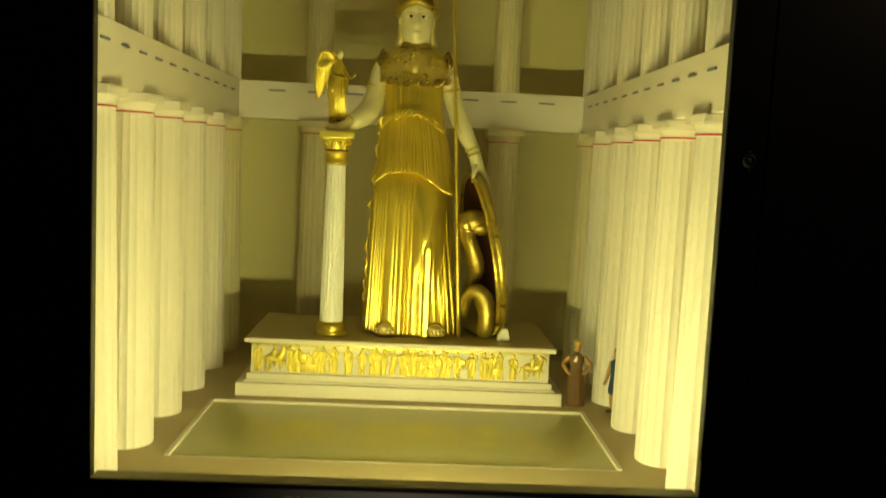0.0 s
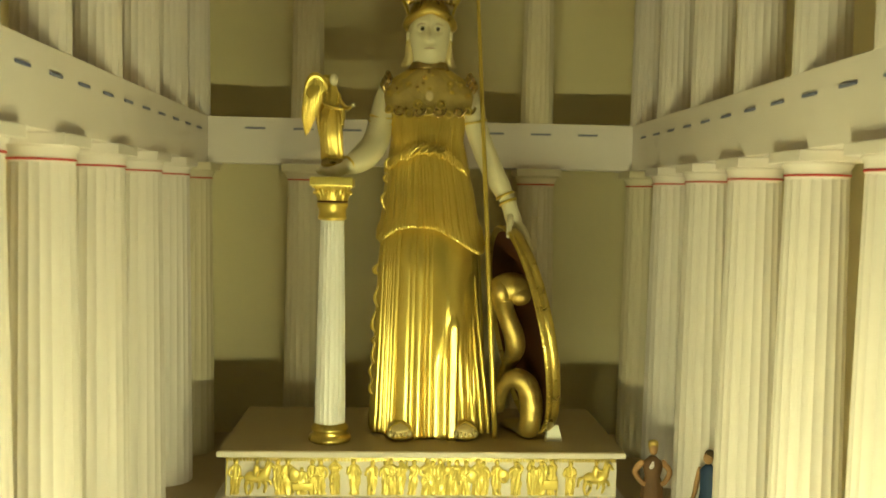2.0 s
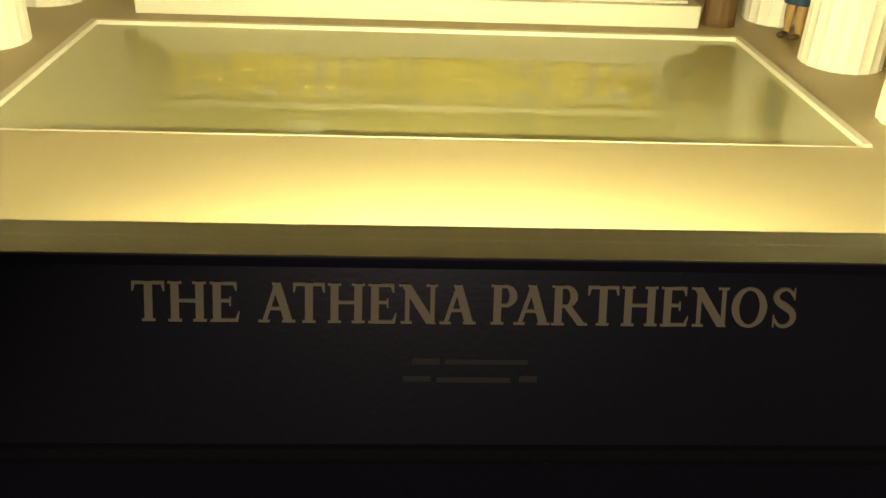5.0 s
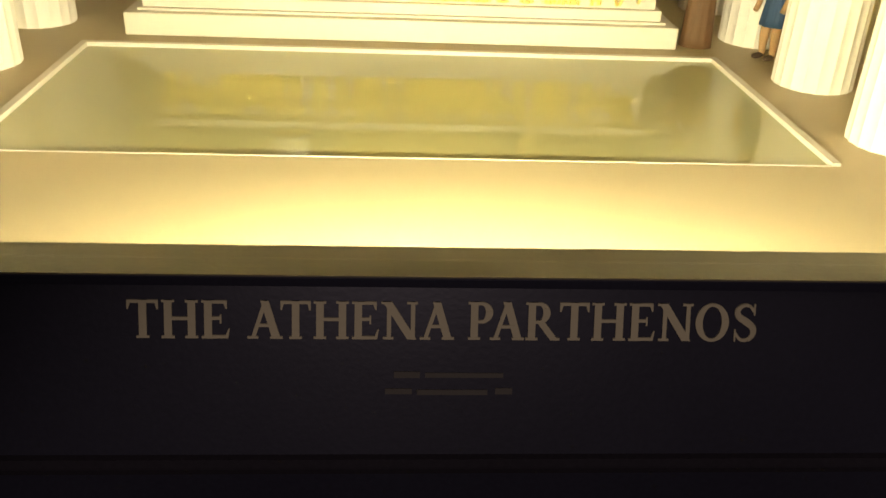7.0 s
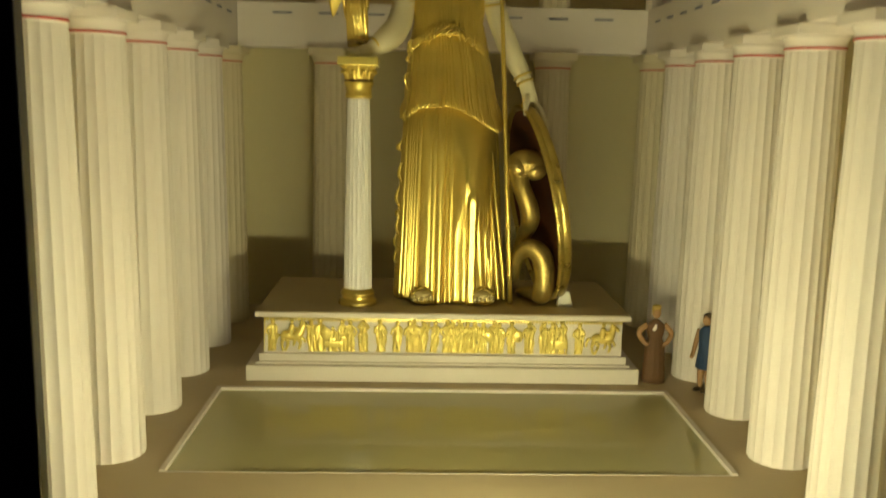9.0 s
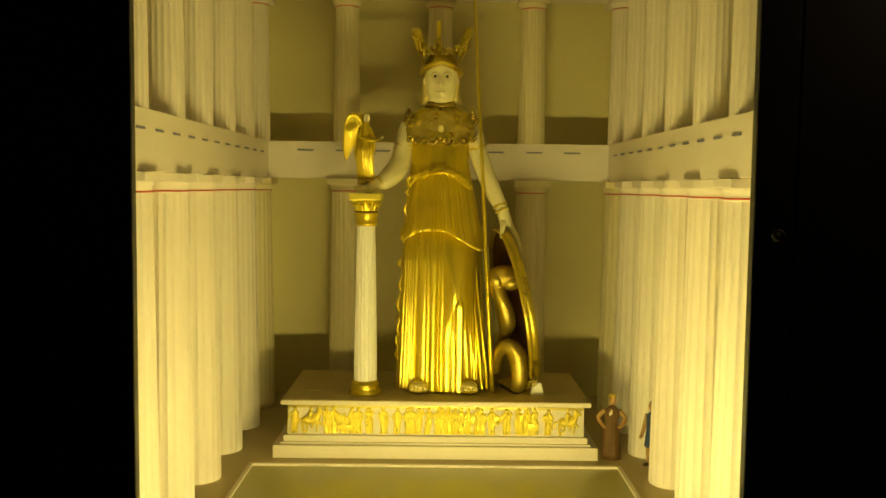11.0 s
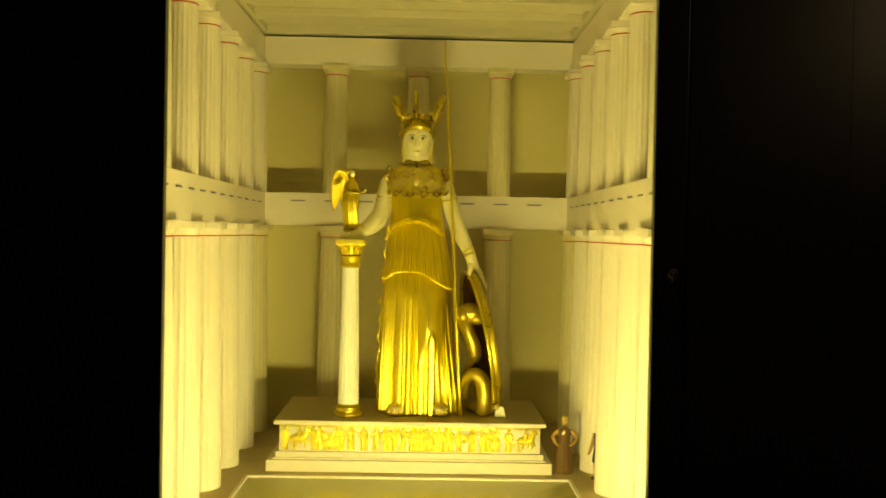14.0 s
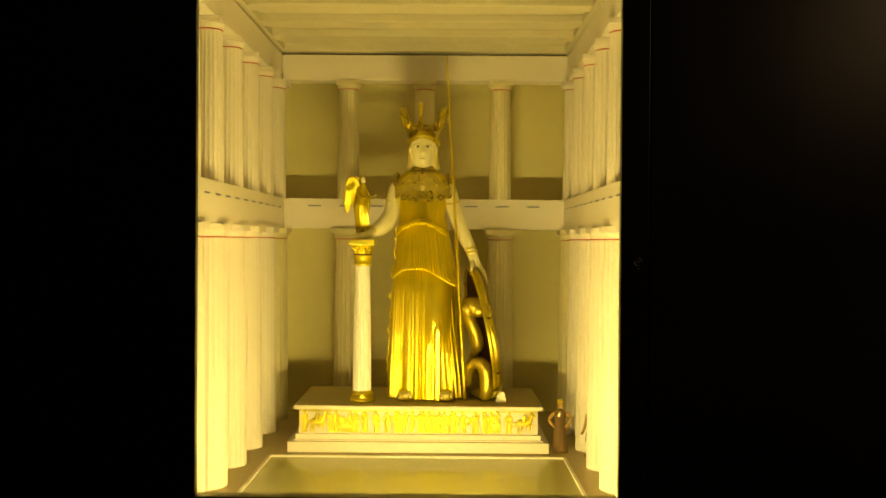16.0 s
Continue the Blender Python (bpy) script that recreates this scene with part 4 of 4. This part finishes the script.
# arms
tube(statue, [(-0.078, SY - 0.002, 1.825, 0.024), (-0.097, SY - 0.010, 1.785, 0.0265), (-0.106, SY - 0.022, 1.735, 0.0275), (-0.117, SY - 0.040, 1.688, 0.0305), (-0.140, SY - 0.070, 1.657, 0.0295), (-0.162, SY - 0.092, 1.641, 0.0235), (-0.180, SY - 0.104, 1.633, 0.015), (-0.196, SY - 0.110, 1.625, 0.017), (-0.212, SY - 0.112, 1.620, 0.012)], n=16, mat=I)
for dx, dy in ((-0.020, -0.012), (-0.026, -0.004), (-0.026, 0.006), (-0.018, 0.014)):
    tube(statue, [(-0.206, SY - 0.114 + dy, 1.619, 0.0068), (-0.206 + dx * 0.8, SY - 0.120 + dy * 1.6, 1.618, 0.0064), (-0.206 + dx * 1.3, SY - 0.122 + dy * 1.9, 1.624, 0.0048)], n=8, mat=I, per=3)
tube(statue, [(0.086, SY - 0.002, 1.825, 0.024), (0.105, SY - 0.008, 1.780, 0.0265), (0.116, SY - 0.014, 1.735, 0.0265), (0.130, SY - 0.022, 1.690, 0.026), (0.150, SY - 0.034, 1.640, 0.0255), (0.170, SY - 0.046, 1.598, 0.0225), (0.184, SY - 0.054, 1.568, 0.0180), (0.192, SY - 0.058, 1.545, 0.0180), (0.199, SY - 0.060, 1.520, 0.0185), (0.204, SY - 0.060, 1.506, 0.0140)], n=16, mat=I)
for k in range(4):
    y = SY - 0.076 + 0.014 * k
    tube(statue, [(0.204 + 0.002 * k, y, 1.518, 0.0075), (0.217 + 0.002 * k, y - 0.004, 1.502, 0.0068), (0.228 + 0.002 * k, y - 0.005, 1.480, 0.0058), (0.237 + 0.002 * k, y - 0.004, 1.456 - 0.003 * k, 0.0042)], n=9, mat=I, per=4)
tube(statue, [(0.190, SY - 0.074, 1.530, 0.0080), (0.184, SY - 0.100, 1.510, 0.0068), (0.181, SY - 0.106, 1.484, 0.0050)], n=9, mat=I, per=4)
ring(statue, (-0.172, SY - 0.098, 1.638), 0.0185, 0.0028, G, pose(0, 0, 0, 0, 62, 35), 18, 6)
ring(statue, (-0.104, SY - 0.018, 1.752), 0.0272, 0.003, G, pose(0, 0, 0, 14, 8), 20, 6)
ring(statue, (-0.106, SY - 0.021, 1.738), 0.0272, 0.003, G, pose(0, 0, 0, 14, 8), 20, 6)
ring(statue, (0.186, SY - 0.055, 1.562), 0.0195, 0.0032, G, pose(0, 0, 0, -10, -22), 18, 6)
ring(statue, (0.180, SY - 0.052, 1.576), 0.0212, 0.0032, G, pose(0, 0, 0, -10, -24), 18, 6)
ring(statue, (0.114, SY - 0.013, 1.745), 0.0272, 0.003, G, pose(0, 0, 0, 8, -12), 20, 6)

# sandalled feet
for x, y in ((-0.050, SY - 0.098), (0.094, SY - 0.096)):
    ball(statue, (x, y + 0.010, 1.0465), 0.032, 0.050, 0.011, DG, 18, 8)
    ball(statue, (x, y + 0.010, 1.058), 0.0265, 0.046, 0.0140, H_M, 18, 10)
    for k in range(5):
        ball(statue, (x - 0.021 + 0.0105 * k, y - 0.026 + 0.002 * abs(k - 1), 1.0530), 0.0062, 0.018, 0.0066, H_M, 10, 8)
    for k in (-1, 1):
        tube(statue, [(x - 0.026 * k, y + 0.018, 1.058, 0.003), (x, y + 0.000, 1.0735, 0.0032), (x + 0.025 * k, y - 0.016, 1.060, 0.003)], n=7, mat=G, per=4)

for v in statue.verts:
    v.co.y += 0.060 * min(1.0, max(0.0, (v.co.z - 1.42) / 0.36))
    v.co.z += 0.006 * min(1.0, max(0.0, (v.co.z - 1.62) / 0.25))
ob = part("statue", statue, [GOLD, IVORY, BRONZE, SOFTGOLD, DARK, LIP, LOCKS, AEGIS], smooth=True, angle=70)
tagged(ob, "tall gilded and ivory robed statue standing on the pedestal", "statue")

# ---- spear, shield, serpent ----
bm = bmesh.new()
tube(bm, [(0.1625, 2.716, 1.0352, 0.0060), (0.126, 2.718, 1.65, 0.0050), (0.089, 2.720, 2.262, 0.0030)], n=12, per=8)
tagged(part("spear", bm, GOLD, smooth=True), "long slim gilded spear leaning upright on the pedestal", "spear")

out_n = Vector((0.978, 0.112, 0.177)).normalized()
up_n = (Vector((0, 0, 1)) - out_n * out_n.z).normalized()
side_n = up_n.cross(out_n)
RS = 0.2385
m = Matrix((side_n, up_n, out_n)).transposed().to_4x4()
m.translation = (0.223, 2.780, 1.0352 + RS * up_n.z + 0.004)
shield = empty("shield", m, "large round gilded shield with a dark lining, propped on edge", "shield")
bm = bmesh.new()
lathe(bm, [(0.002, 0.030), (0.06, 0.028), (0.12, 0.021), (0.17, 0.012), (RS - 0.016, 0.003), (RS - 0.0035, -0.0085), (RS - 0.0045, -0.0095), (RS - 0.018, -0.002), (0.168, 0.008), (0.118, 0.017), (0.06, 0.024), (0.002, 0.026)], 64)
for f in bm.faces:
    f.material_index = 1 if f.normal.z < 0 else 0
bm.normal_update()
part("bowl", bm, LINING, shield, "dark red-brown lining", smooth=True, angle=60)
bm = bmesh.new()
RIM = [(RS - 0.014, 0.008), (RS - 0.005, 0.017), (RS - 0.001, 0.014), (RS + 0.001, 0.006), (RS - 0.001, 0.001), (RS - 0.0025, -0.001), (RS - 0.001, -0.003), (RS, -0.012), (RS - 0.003, -0.015), (RS - 0.007, -0.012), (RS - 0.0165, 0.0)]
loft(bm, [[(r * math.cos(math.pi * k / 48), r * math.sin(math.pi * k / 48), z) for k in range(96)] for r, z in RIM], cap=False)
part("rim", bm, SOFTGOLD, shield, "gilded rim", smooth=True, angle=60)
bm = bmesh.new()
for k in range(90):
    a = 2 * math.pi * k / 90
    ball(bm, ((RS + 0.0005) * math.cos(a), (RS + 0.0005) * math.sin(a), -0.0095), 0.0026, 0.0026, 0.0026, 0, 6, 4)
part("beading", bm, GOLD, shield, smooth=True)
bm = bmesh.new()
lathe(bm, [(0.003, 0.038), (0.06, 0.036), (0.12, 0.029), (0.17, 0.019), (RS - 0.016, 0.008), (RS - 0.022, 0.004), (0.17, 0.0135), (0.12, 0.0225), (0.06, 0.0295), (0.003, 0.0315)], 64)
part("outer_face", bm, SOFTGOLD, shield, "dull gilded outer face", smooth=True, angle=60)

bm = bmesh.new()
# raised neck and body, passing behind the standing coil, and the tail
tube(bm, [(0.176, 2.712, 1.356, 0.027), (0.176, 2.722, 1.330, 0.0225), (0.188, 2.730, 1.300, 0.0215), (0.201, 2.734, 1.268, 0.0230), (0.207, 2.742, 1.238, 0.0230), (0.206, 2.768, 1.214, 0.0200), (0.200, 2.794, 1.190, 0.0180), (0.190, 2.800, 1.150, 0.0175), (0.178, 2.784, 1.105, 0.0175),
          (0.1735, 2.756, 1.098, 0.0160), (0.1745, 2.732, 1.125, 0.0150), (0.184, 2.716, 1.158, 0.0170), (0.206, 2.706, 1.1715, 0.0225), (0.230, 2.700, 1.156, 0.0250), (0.2395, 2.697, 1.118, 0.0258), (0.2395, 2.697, 1.085, 0.0255), (0.2355, 2.706, 1.0610, 0.0240), (0.226, 2.738, 1.0570, 0.0200), (0.212, 2.772, 1.0520, 0.0155), (0.198, 2.800, 1.0470, 0.0105), (0.190, 2.822, 1.0420, 0.005)], n=20, per=7)
# broad head, drawn back over the neck, with two brow swellings
ball(bm, (0.191, 2.722, 1.371), 0.047, 0.036, 0.035, 0, 24, 16)
ball(bm, (0.169, 2.708, 1.363), 0.0245, 0.023, 0.027, 0, 18, 12)
ball(bm, (0.209, 2.708, 1.356), 0.0270, 0.023, 0.022, 0, 18, 12)
tube(bm, [(0.215, 2.735, 1.378, 0.024), (0.228, 2.760, 1.372, 0.017), (0.232, 2.785, 1.352, 0.012), (0.230, 2.800, 1.335, 0.006)], n=14, per=5)
SCALES = material("gold_scales", (0.54, 0.41, 0.11), 0.36, 0.80, 0.30, 160, 0.9, 200, 0.08)
tagged(part("serpent", bm, SCALES, smooth=True), "coiled gilded serpent rearing beside the shield", "serpent")

# ---- the support column under the hand ----
CX, CY = -0.2035, 2.694
supp = empty("support_column", pose(CX, CY, 1.0352), "slender white fluted column with gilded base and capital", "column")
bm = bmesh.new()
lathe(bm, [(0.044, 0.0), (0.0465, 0.003), (0.0465, 0.009), (0.043, 0.013), (0.038, 0.016), (0.0375, 0.021), (0.0405, 0.024), (0.041, 0.029), (0.038, 0.033), (0.035, 0.036), (0.034, 0.040)], 40)
part("base", bm, SOFTGOLD, supp, "gilded moulded base", smooth=True, angle=50)
part("shaft", fluted(0.0395, 0.482, 0.0335, 0.0255, 20, 0.045, 6, 7, 0.02), WHITE, supp, "white fluted shaft", smooth=True, angle=35)
bm = bmesh.new()
lathe(bm, [(0.027, 0.480), (0.0315, 0.484), (0.0315, 0.488), (0.029, 0.492), (0.0295, 0.505), (0.0335, 0.511), (0.0345, 0.515), (0.0335, 0.518), (0.026, 0.519)], 36)
part("necking", bm, GOLD, supp, "gilded necking", smooth=True, angle=50)
bm = bmesh.new()
lathe(bm, [(0.0270, 0.520), (0.0305, 0.524), (0.0315, 0.533), (0.0345, 0.543), (0.0420, 0.553), (0.040, 0.556)], 32)
for row, (zz, rr, count) in enumerate(((0.522, 0.027, 10), (0.536, 0.030, 10))):
    for k in range(count):
        a = 2 * math.pi * (k + 0.5 * row) / count
        c, s_ = math.cos(a), math.sin(a)
        tube(bm, [(rr * c, rr * s_, zz, 0.005), ((rr + 0.003) * c, (rr + 0.003) * s_, zz + 0.012, 0.0055), ((rr + 0.011) * c, (rr + 0.011) * s_, zz + 0.019, 0.004), ((rr + 0.014) * c, (rr + 0.014) * s_, zz + 0.014, 0.002)], n=7, per=3)
for k in range(4):
    a = math.pi / 4 + k * math.pi / 2
    ring(bm, (0.044 * math.cos(a), 0.044 * math.sin(a), 0.553), 0.005, 0.003, 0, pose(0, 0, 0, 90, 0, math.degrees(a)), 12, 6)
part("capital", bm, GOLD, supp, "gilded leafy capital", smooth=True, angle=60)
part("abacus", a_box(-0.0455, 0.0455, -0.0455, 0.0455, 0.5525, 0.5725, 0.003), GILT, supp)
# dark ring in place of a groove: its shade is in the colour
bm = bmesh.new()
lathe(bm, [(0.026, 0.5185), (0.0325, 0.5190), (0.0330, 0.5205), (0.0325, 0.5220), (0.026, 0.5225)], 36)
part("groove_ring", bm, LINING, supp, "thin dark ring painted for the shaded groove under the capital", smooth=True, angle=40)

# ---- the small winged statue on the hand: one mesh ----
bm = bmesh.new()
NX, NY, NZ = -0.210, 2.738, 1.641
lathe(bm, [(0.021, NZ - 0.010), (0.026, NZ - 0.007), (0.027, NZ - 0.001), (0.025, NZ + 0.006), (0.020, NZ + 0.009)], 24, NX + 0.003, NY, 3)
BROAD = pleats(3, 16.0, 34.0)
GOWN = [(0.006, 0.0235, 0.018, 0.001), (0.03, 0.0235, 0.018, 0.0), (0.060, 0.0240, 0.020, -0.001), (0.088, 0.0220, 0.019, -0.001), (0.104, 0.0190, 0.016, 0.0), (0.112, 0.0150, 0.013, 0.0), (0.124, 0.0155, 0.014, 0.0), (0.138, 0.0165, 0.013, 0.0), (0.152, 0.0140, 0.010, 0.001), (0.160, 0.0085, 0.008, 0.002), (0.168, 0.006, 0.006, 0.002)]
rings = []
for k in range(34):
    z = 0.006 + 0.162 * k / 33
    w, d, ox = lerp_rows(GOWN, z)
    row = []
    for i in range(96):
        a = 2 * math.pi * i / 96
        f = (0.0050 if z < 0.1 else 0.0026) * (pleat(BROAD, a + 0.25 * math.sin(20 * z), 0.6) - 0.5)
        row.append((NX + ox + (w + f) * math.cos(a), NY + 0.014 - 0.24 * min(z, 0.09) + 0.05 * max(0.0, z - 0.09) + (d + f) * math.sin(a), NZ + z))
    rings.append(row)
loft(bm, rings, 0)
# overfold of the dress, falling to a slanting hem
rings = []
for t, w, d in ((0.0, 0.0162, 0.0140), (0.4, 0.0215, 0.0190), (1.0, 0.0262, 0.0230), (1.1, 0.0255, 0.0222)):
    rings.append([(NX + (w + 0.0012 * math.sin(11 * a)) * math.cos(a), NY + (d + 0.0012 * math.sin(11 * a)) * math.sin(a), NZ + 0.122 - t * (0.030 + 0.007 * math.sin(3 * a) + 0.006 * math.cos(a))) for a in (2 * math.pi * i / 72 for i in range(72))])
loft(bm, rings, 2)
ball(bm, (NX + 0.003, NY - 0.004, NZ + 0.181), 0.0092, 0.0102, 0.0125, 1, 14, 10)
ball(bm, (NX + 0.001, NY + 0.002, NZ + 0.187), 0.0098, 0.0105, 0.0092, 2, 12, 8)
tube(bm, [(NX + 0.013, NY - 0.004, NZ + 0.150, 0.0058), (NX + 0.021, NY - 0.012, NZ + 0.130, 0.0050), (NX + 0.034, NY - 0.020, NZ + 0.118, 0.0045), (NX + 0.044, NY - 0.024, NZ + 0.122, 0.0036)], n=8, mat=2)
ball(bm, (NX + 0.047, NY - 0.024, NZ + 0.125), 0.0052, 0.005, 0.0052, 1, 10, 8)
tube(bm, [(NX - 0.013, NY - 0.005, NZ + 0.150, 0.0058), (NX - 0.015, NY - 0.018, NZ + 0.128, 0.0048), (NX + 0.006, NY - 0.026, NZ + 0.118, 0.0038), (NX + 0.026, NY - 0.026, NZ + 0.116, 0.0030)], n=8, mat=2)
tube(bm, [(NX + 0.022, NY - 0.014, NZ + 0.120, 0.0050), (NX + 0.024, NY - 0.013, NZ + 0.100, 0.0055), (NX + 0.021, NY - 0.012, NZ + 0.082, 0.0030)], n=8, mat=0)


def wing(dx, dy, s):
    """A raised wing: a rounded leading edge and overlapping feathers that hang to a point."""
    ARC = [(-0.012, 0.002, 0.150), (-0.022, -0.004, 0.172), (-0.036, -0.010, 0.186), (-0.051, -0.012, 0.186), (-0.062, -0.010, 0.172), (-0.068, -0.006, 0.150), (-0.072, -0.002, 0.124)]
    TIPS = [(-0.028, 0.014, 0.134), (-0.036, 0.016, 0.116), (-0.044, 0.018, 0.100), (-0.052, 0.020, 0.086), (-0.058, 0.021, 0.074), (-0.063, 0.022, 0.065), (-0.068, 0.020, 0.060)]
    tube(bm, [(NX + dx + s * x, NY + dy + y, NZ + z, r) for (x, y, z), r in zip(ARC, (0.005, 0.0065, 0.0075, 0.007, 0.0055, 0.004, 0.002))], n=10, mat=0, per=5, flat=0.7)
    ball(bm, (NX + dx - s * 0.050, NY + dy - 0.006, NZ + 0.160), 0.017 * s, 0.0060, 0.022, 0, 16, 10, pose(0, 0, 0, -8, 12))
    arc, tips = smooth_path(ARC, 2), smooth_path(TIPS, 2)
    for k, (p, q) in enumerate(zip(arc, tips)):
        m_ = (p + q) / 2 + np.array((-0.002, -0.004, 0.003))
        tube(bm, [(NX + dx + s * v[0], NY + dy + v[1] - 0.001 * (k % 2), NZ + v[2], r) for v, r in ((p, 0.0040), (m_, 0.0046), (q, 0.0016))], n=8, mat=0, per=4, flat=0.6)


wing(0.004, 0.0, 0.92)
wing(0.006, 0.028, 0.55)
tagged(part("winged_statuette", bm, [GOLD, IVORY, SOFTGOLD, BRONZE], smooth=True, angle=70), "small gilded winged statuette standing on the open hand", "statuette")

# ---- the white tent card ----
bm = bmesh.new()
loft(bm, [[(-0.0185, -0.006, 0), (0.0185, -0.006, 0), (0.0185, 0.014, 0), (-0.0185, 0.014, 0)], [(-0.0115, 0.003, 0.034), (0.0115, 0.003, 0.034), (0.0115, 0.005, 0.034), (-0.0115, 0.005, 0.034)]])
ob = part("card", bm, CARD)
ob.matrix_world = pose(0.2905, 2.694, 1.0353, 0, 0, 4)
tagged(ob, "small folded white card standing on the pedestal", "card")

# ---- two small painted figurines beside the columns: one mesh each ----


def figurine(name, x, y, turn, robe, long, h, label, hat, blouse):
    bm = bmesh.new()
    s = h / 0.175
    if long:
        body = [(0.0, 0.026, 0.022), (0.02, 0.025, 0.021), (0.06, 0.023, 0.018), (0.088, 0.021, 0.016), (0.102, 0.016, 0.0125), (0.118, 0.020, 0.014), (0.132, 0.021, 0.013), (0.141, 0.012, 0.009), (0.146, 0.006, 0.006)]
    else:
        body = [(0.052, 0.021, 0.016), (0.070, 0.019, 0.014), (0.095, 0.0155, 0.012), (0.118, 0.018, 0.0125), (0.133, 0.019, 0.012), (0.142, 0.011, 0.009), (0.147, 0.006, 0.006)]
    rings = []
    for z, w, d in body:
        row = []
        for i in range(48):
            a = 2 * math.pi * i / 48
            f = 0.0022 * (fold(a, z * 5, 12, 0.9) - 0.5) if z < 0.1 else 0
            row.append(((w + f) * math.cos(a), (d + f) * math.sin(a), z))
        rings.append(row)
    loft(bm, rings, 0)
    ball(bm, (0, -0.002, 0.160), 0.0095, 0.011, 0.0125, 1, 14, 10)
    ball(bm, (0, 0.002, 0.166), 0.0105, 0.0118, 0.0105, 2, 14, 10)
    if hat:
        lathe(bm, [(0.006, 0.171), (0.0115, 0.172), (0.0085, 0.178), (0.003, 0.180)], 18, 0, 0, 2)
    if blouse:
        ball(bm, (-0.003, -0.0075, 0.126), 0.0085, 0.0065, 0.013, 3, 14, 10, pose(0, 0, 0, 0, 18))
    for sg in (-1, 1):
        if long:
            tube(bm, [(sg * 0.019, 0, 0.134, 0.0068), (sg * 0.036, 0.003, 0.112, 0.0060), (sg * 0.024, -0.008, 0.092, 0.0052), (sg * 0.016, -0.012, 0.090, 0.0045)], n=9, mat=1)
        else:
            tube(bm, [(sg * 0.018, 0, 0.135, 0.0065), (sg * 0.024, -0.003, 0.108, 0.0054), (sg * 0.020, -0.016 if sg < 0 else -0.006, 0.086, 0.0046), (sg * 0.018, -0.026 if sg < 0 else -0.010, 0.076, 0.0042)], n=9, mat=1)
            tube(bm, [(sg * 0.009, 0, 0.056, 0.0082), (sg * 0.010, 0, 0.030, 0.0072), (sg * 0.010, 0.002, 0.008, 0.0050), (sg * 0.010, 0.0, 0.004, 0.0055)], n=9, mat=1)
            ball(bm, (sg * 0.010, -0.008, 0.0045), 0.0065, 0.014, 0.0045, 2, 10, 6)
    bm.transform(Matrix.Diagonal((s, s, s, 1)))
    ob = part(name, bm, [robe, SKIN, HAIR if not hat else STRAW, CREAM], smooth=True)
    ob.matrix_world = pose(x, y, FZ, 0, 0, turn)
    return tagged(ob, label, "figurine")


figurine("figurine", 0.489, 2.605, -6, BROWNROBE, True, 0.178, "small figurine in a long brown dress beside the pedestal", True, True)
figurine("figurine", 0.585, 2.535, -55, BLUEROBE, False, 0.180, "small figurine in a short blue tunic between the columns", False, False)
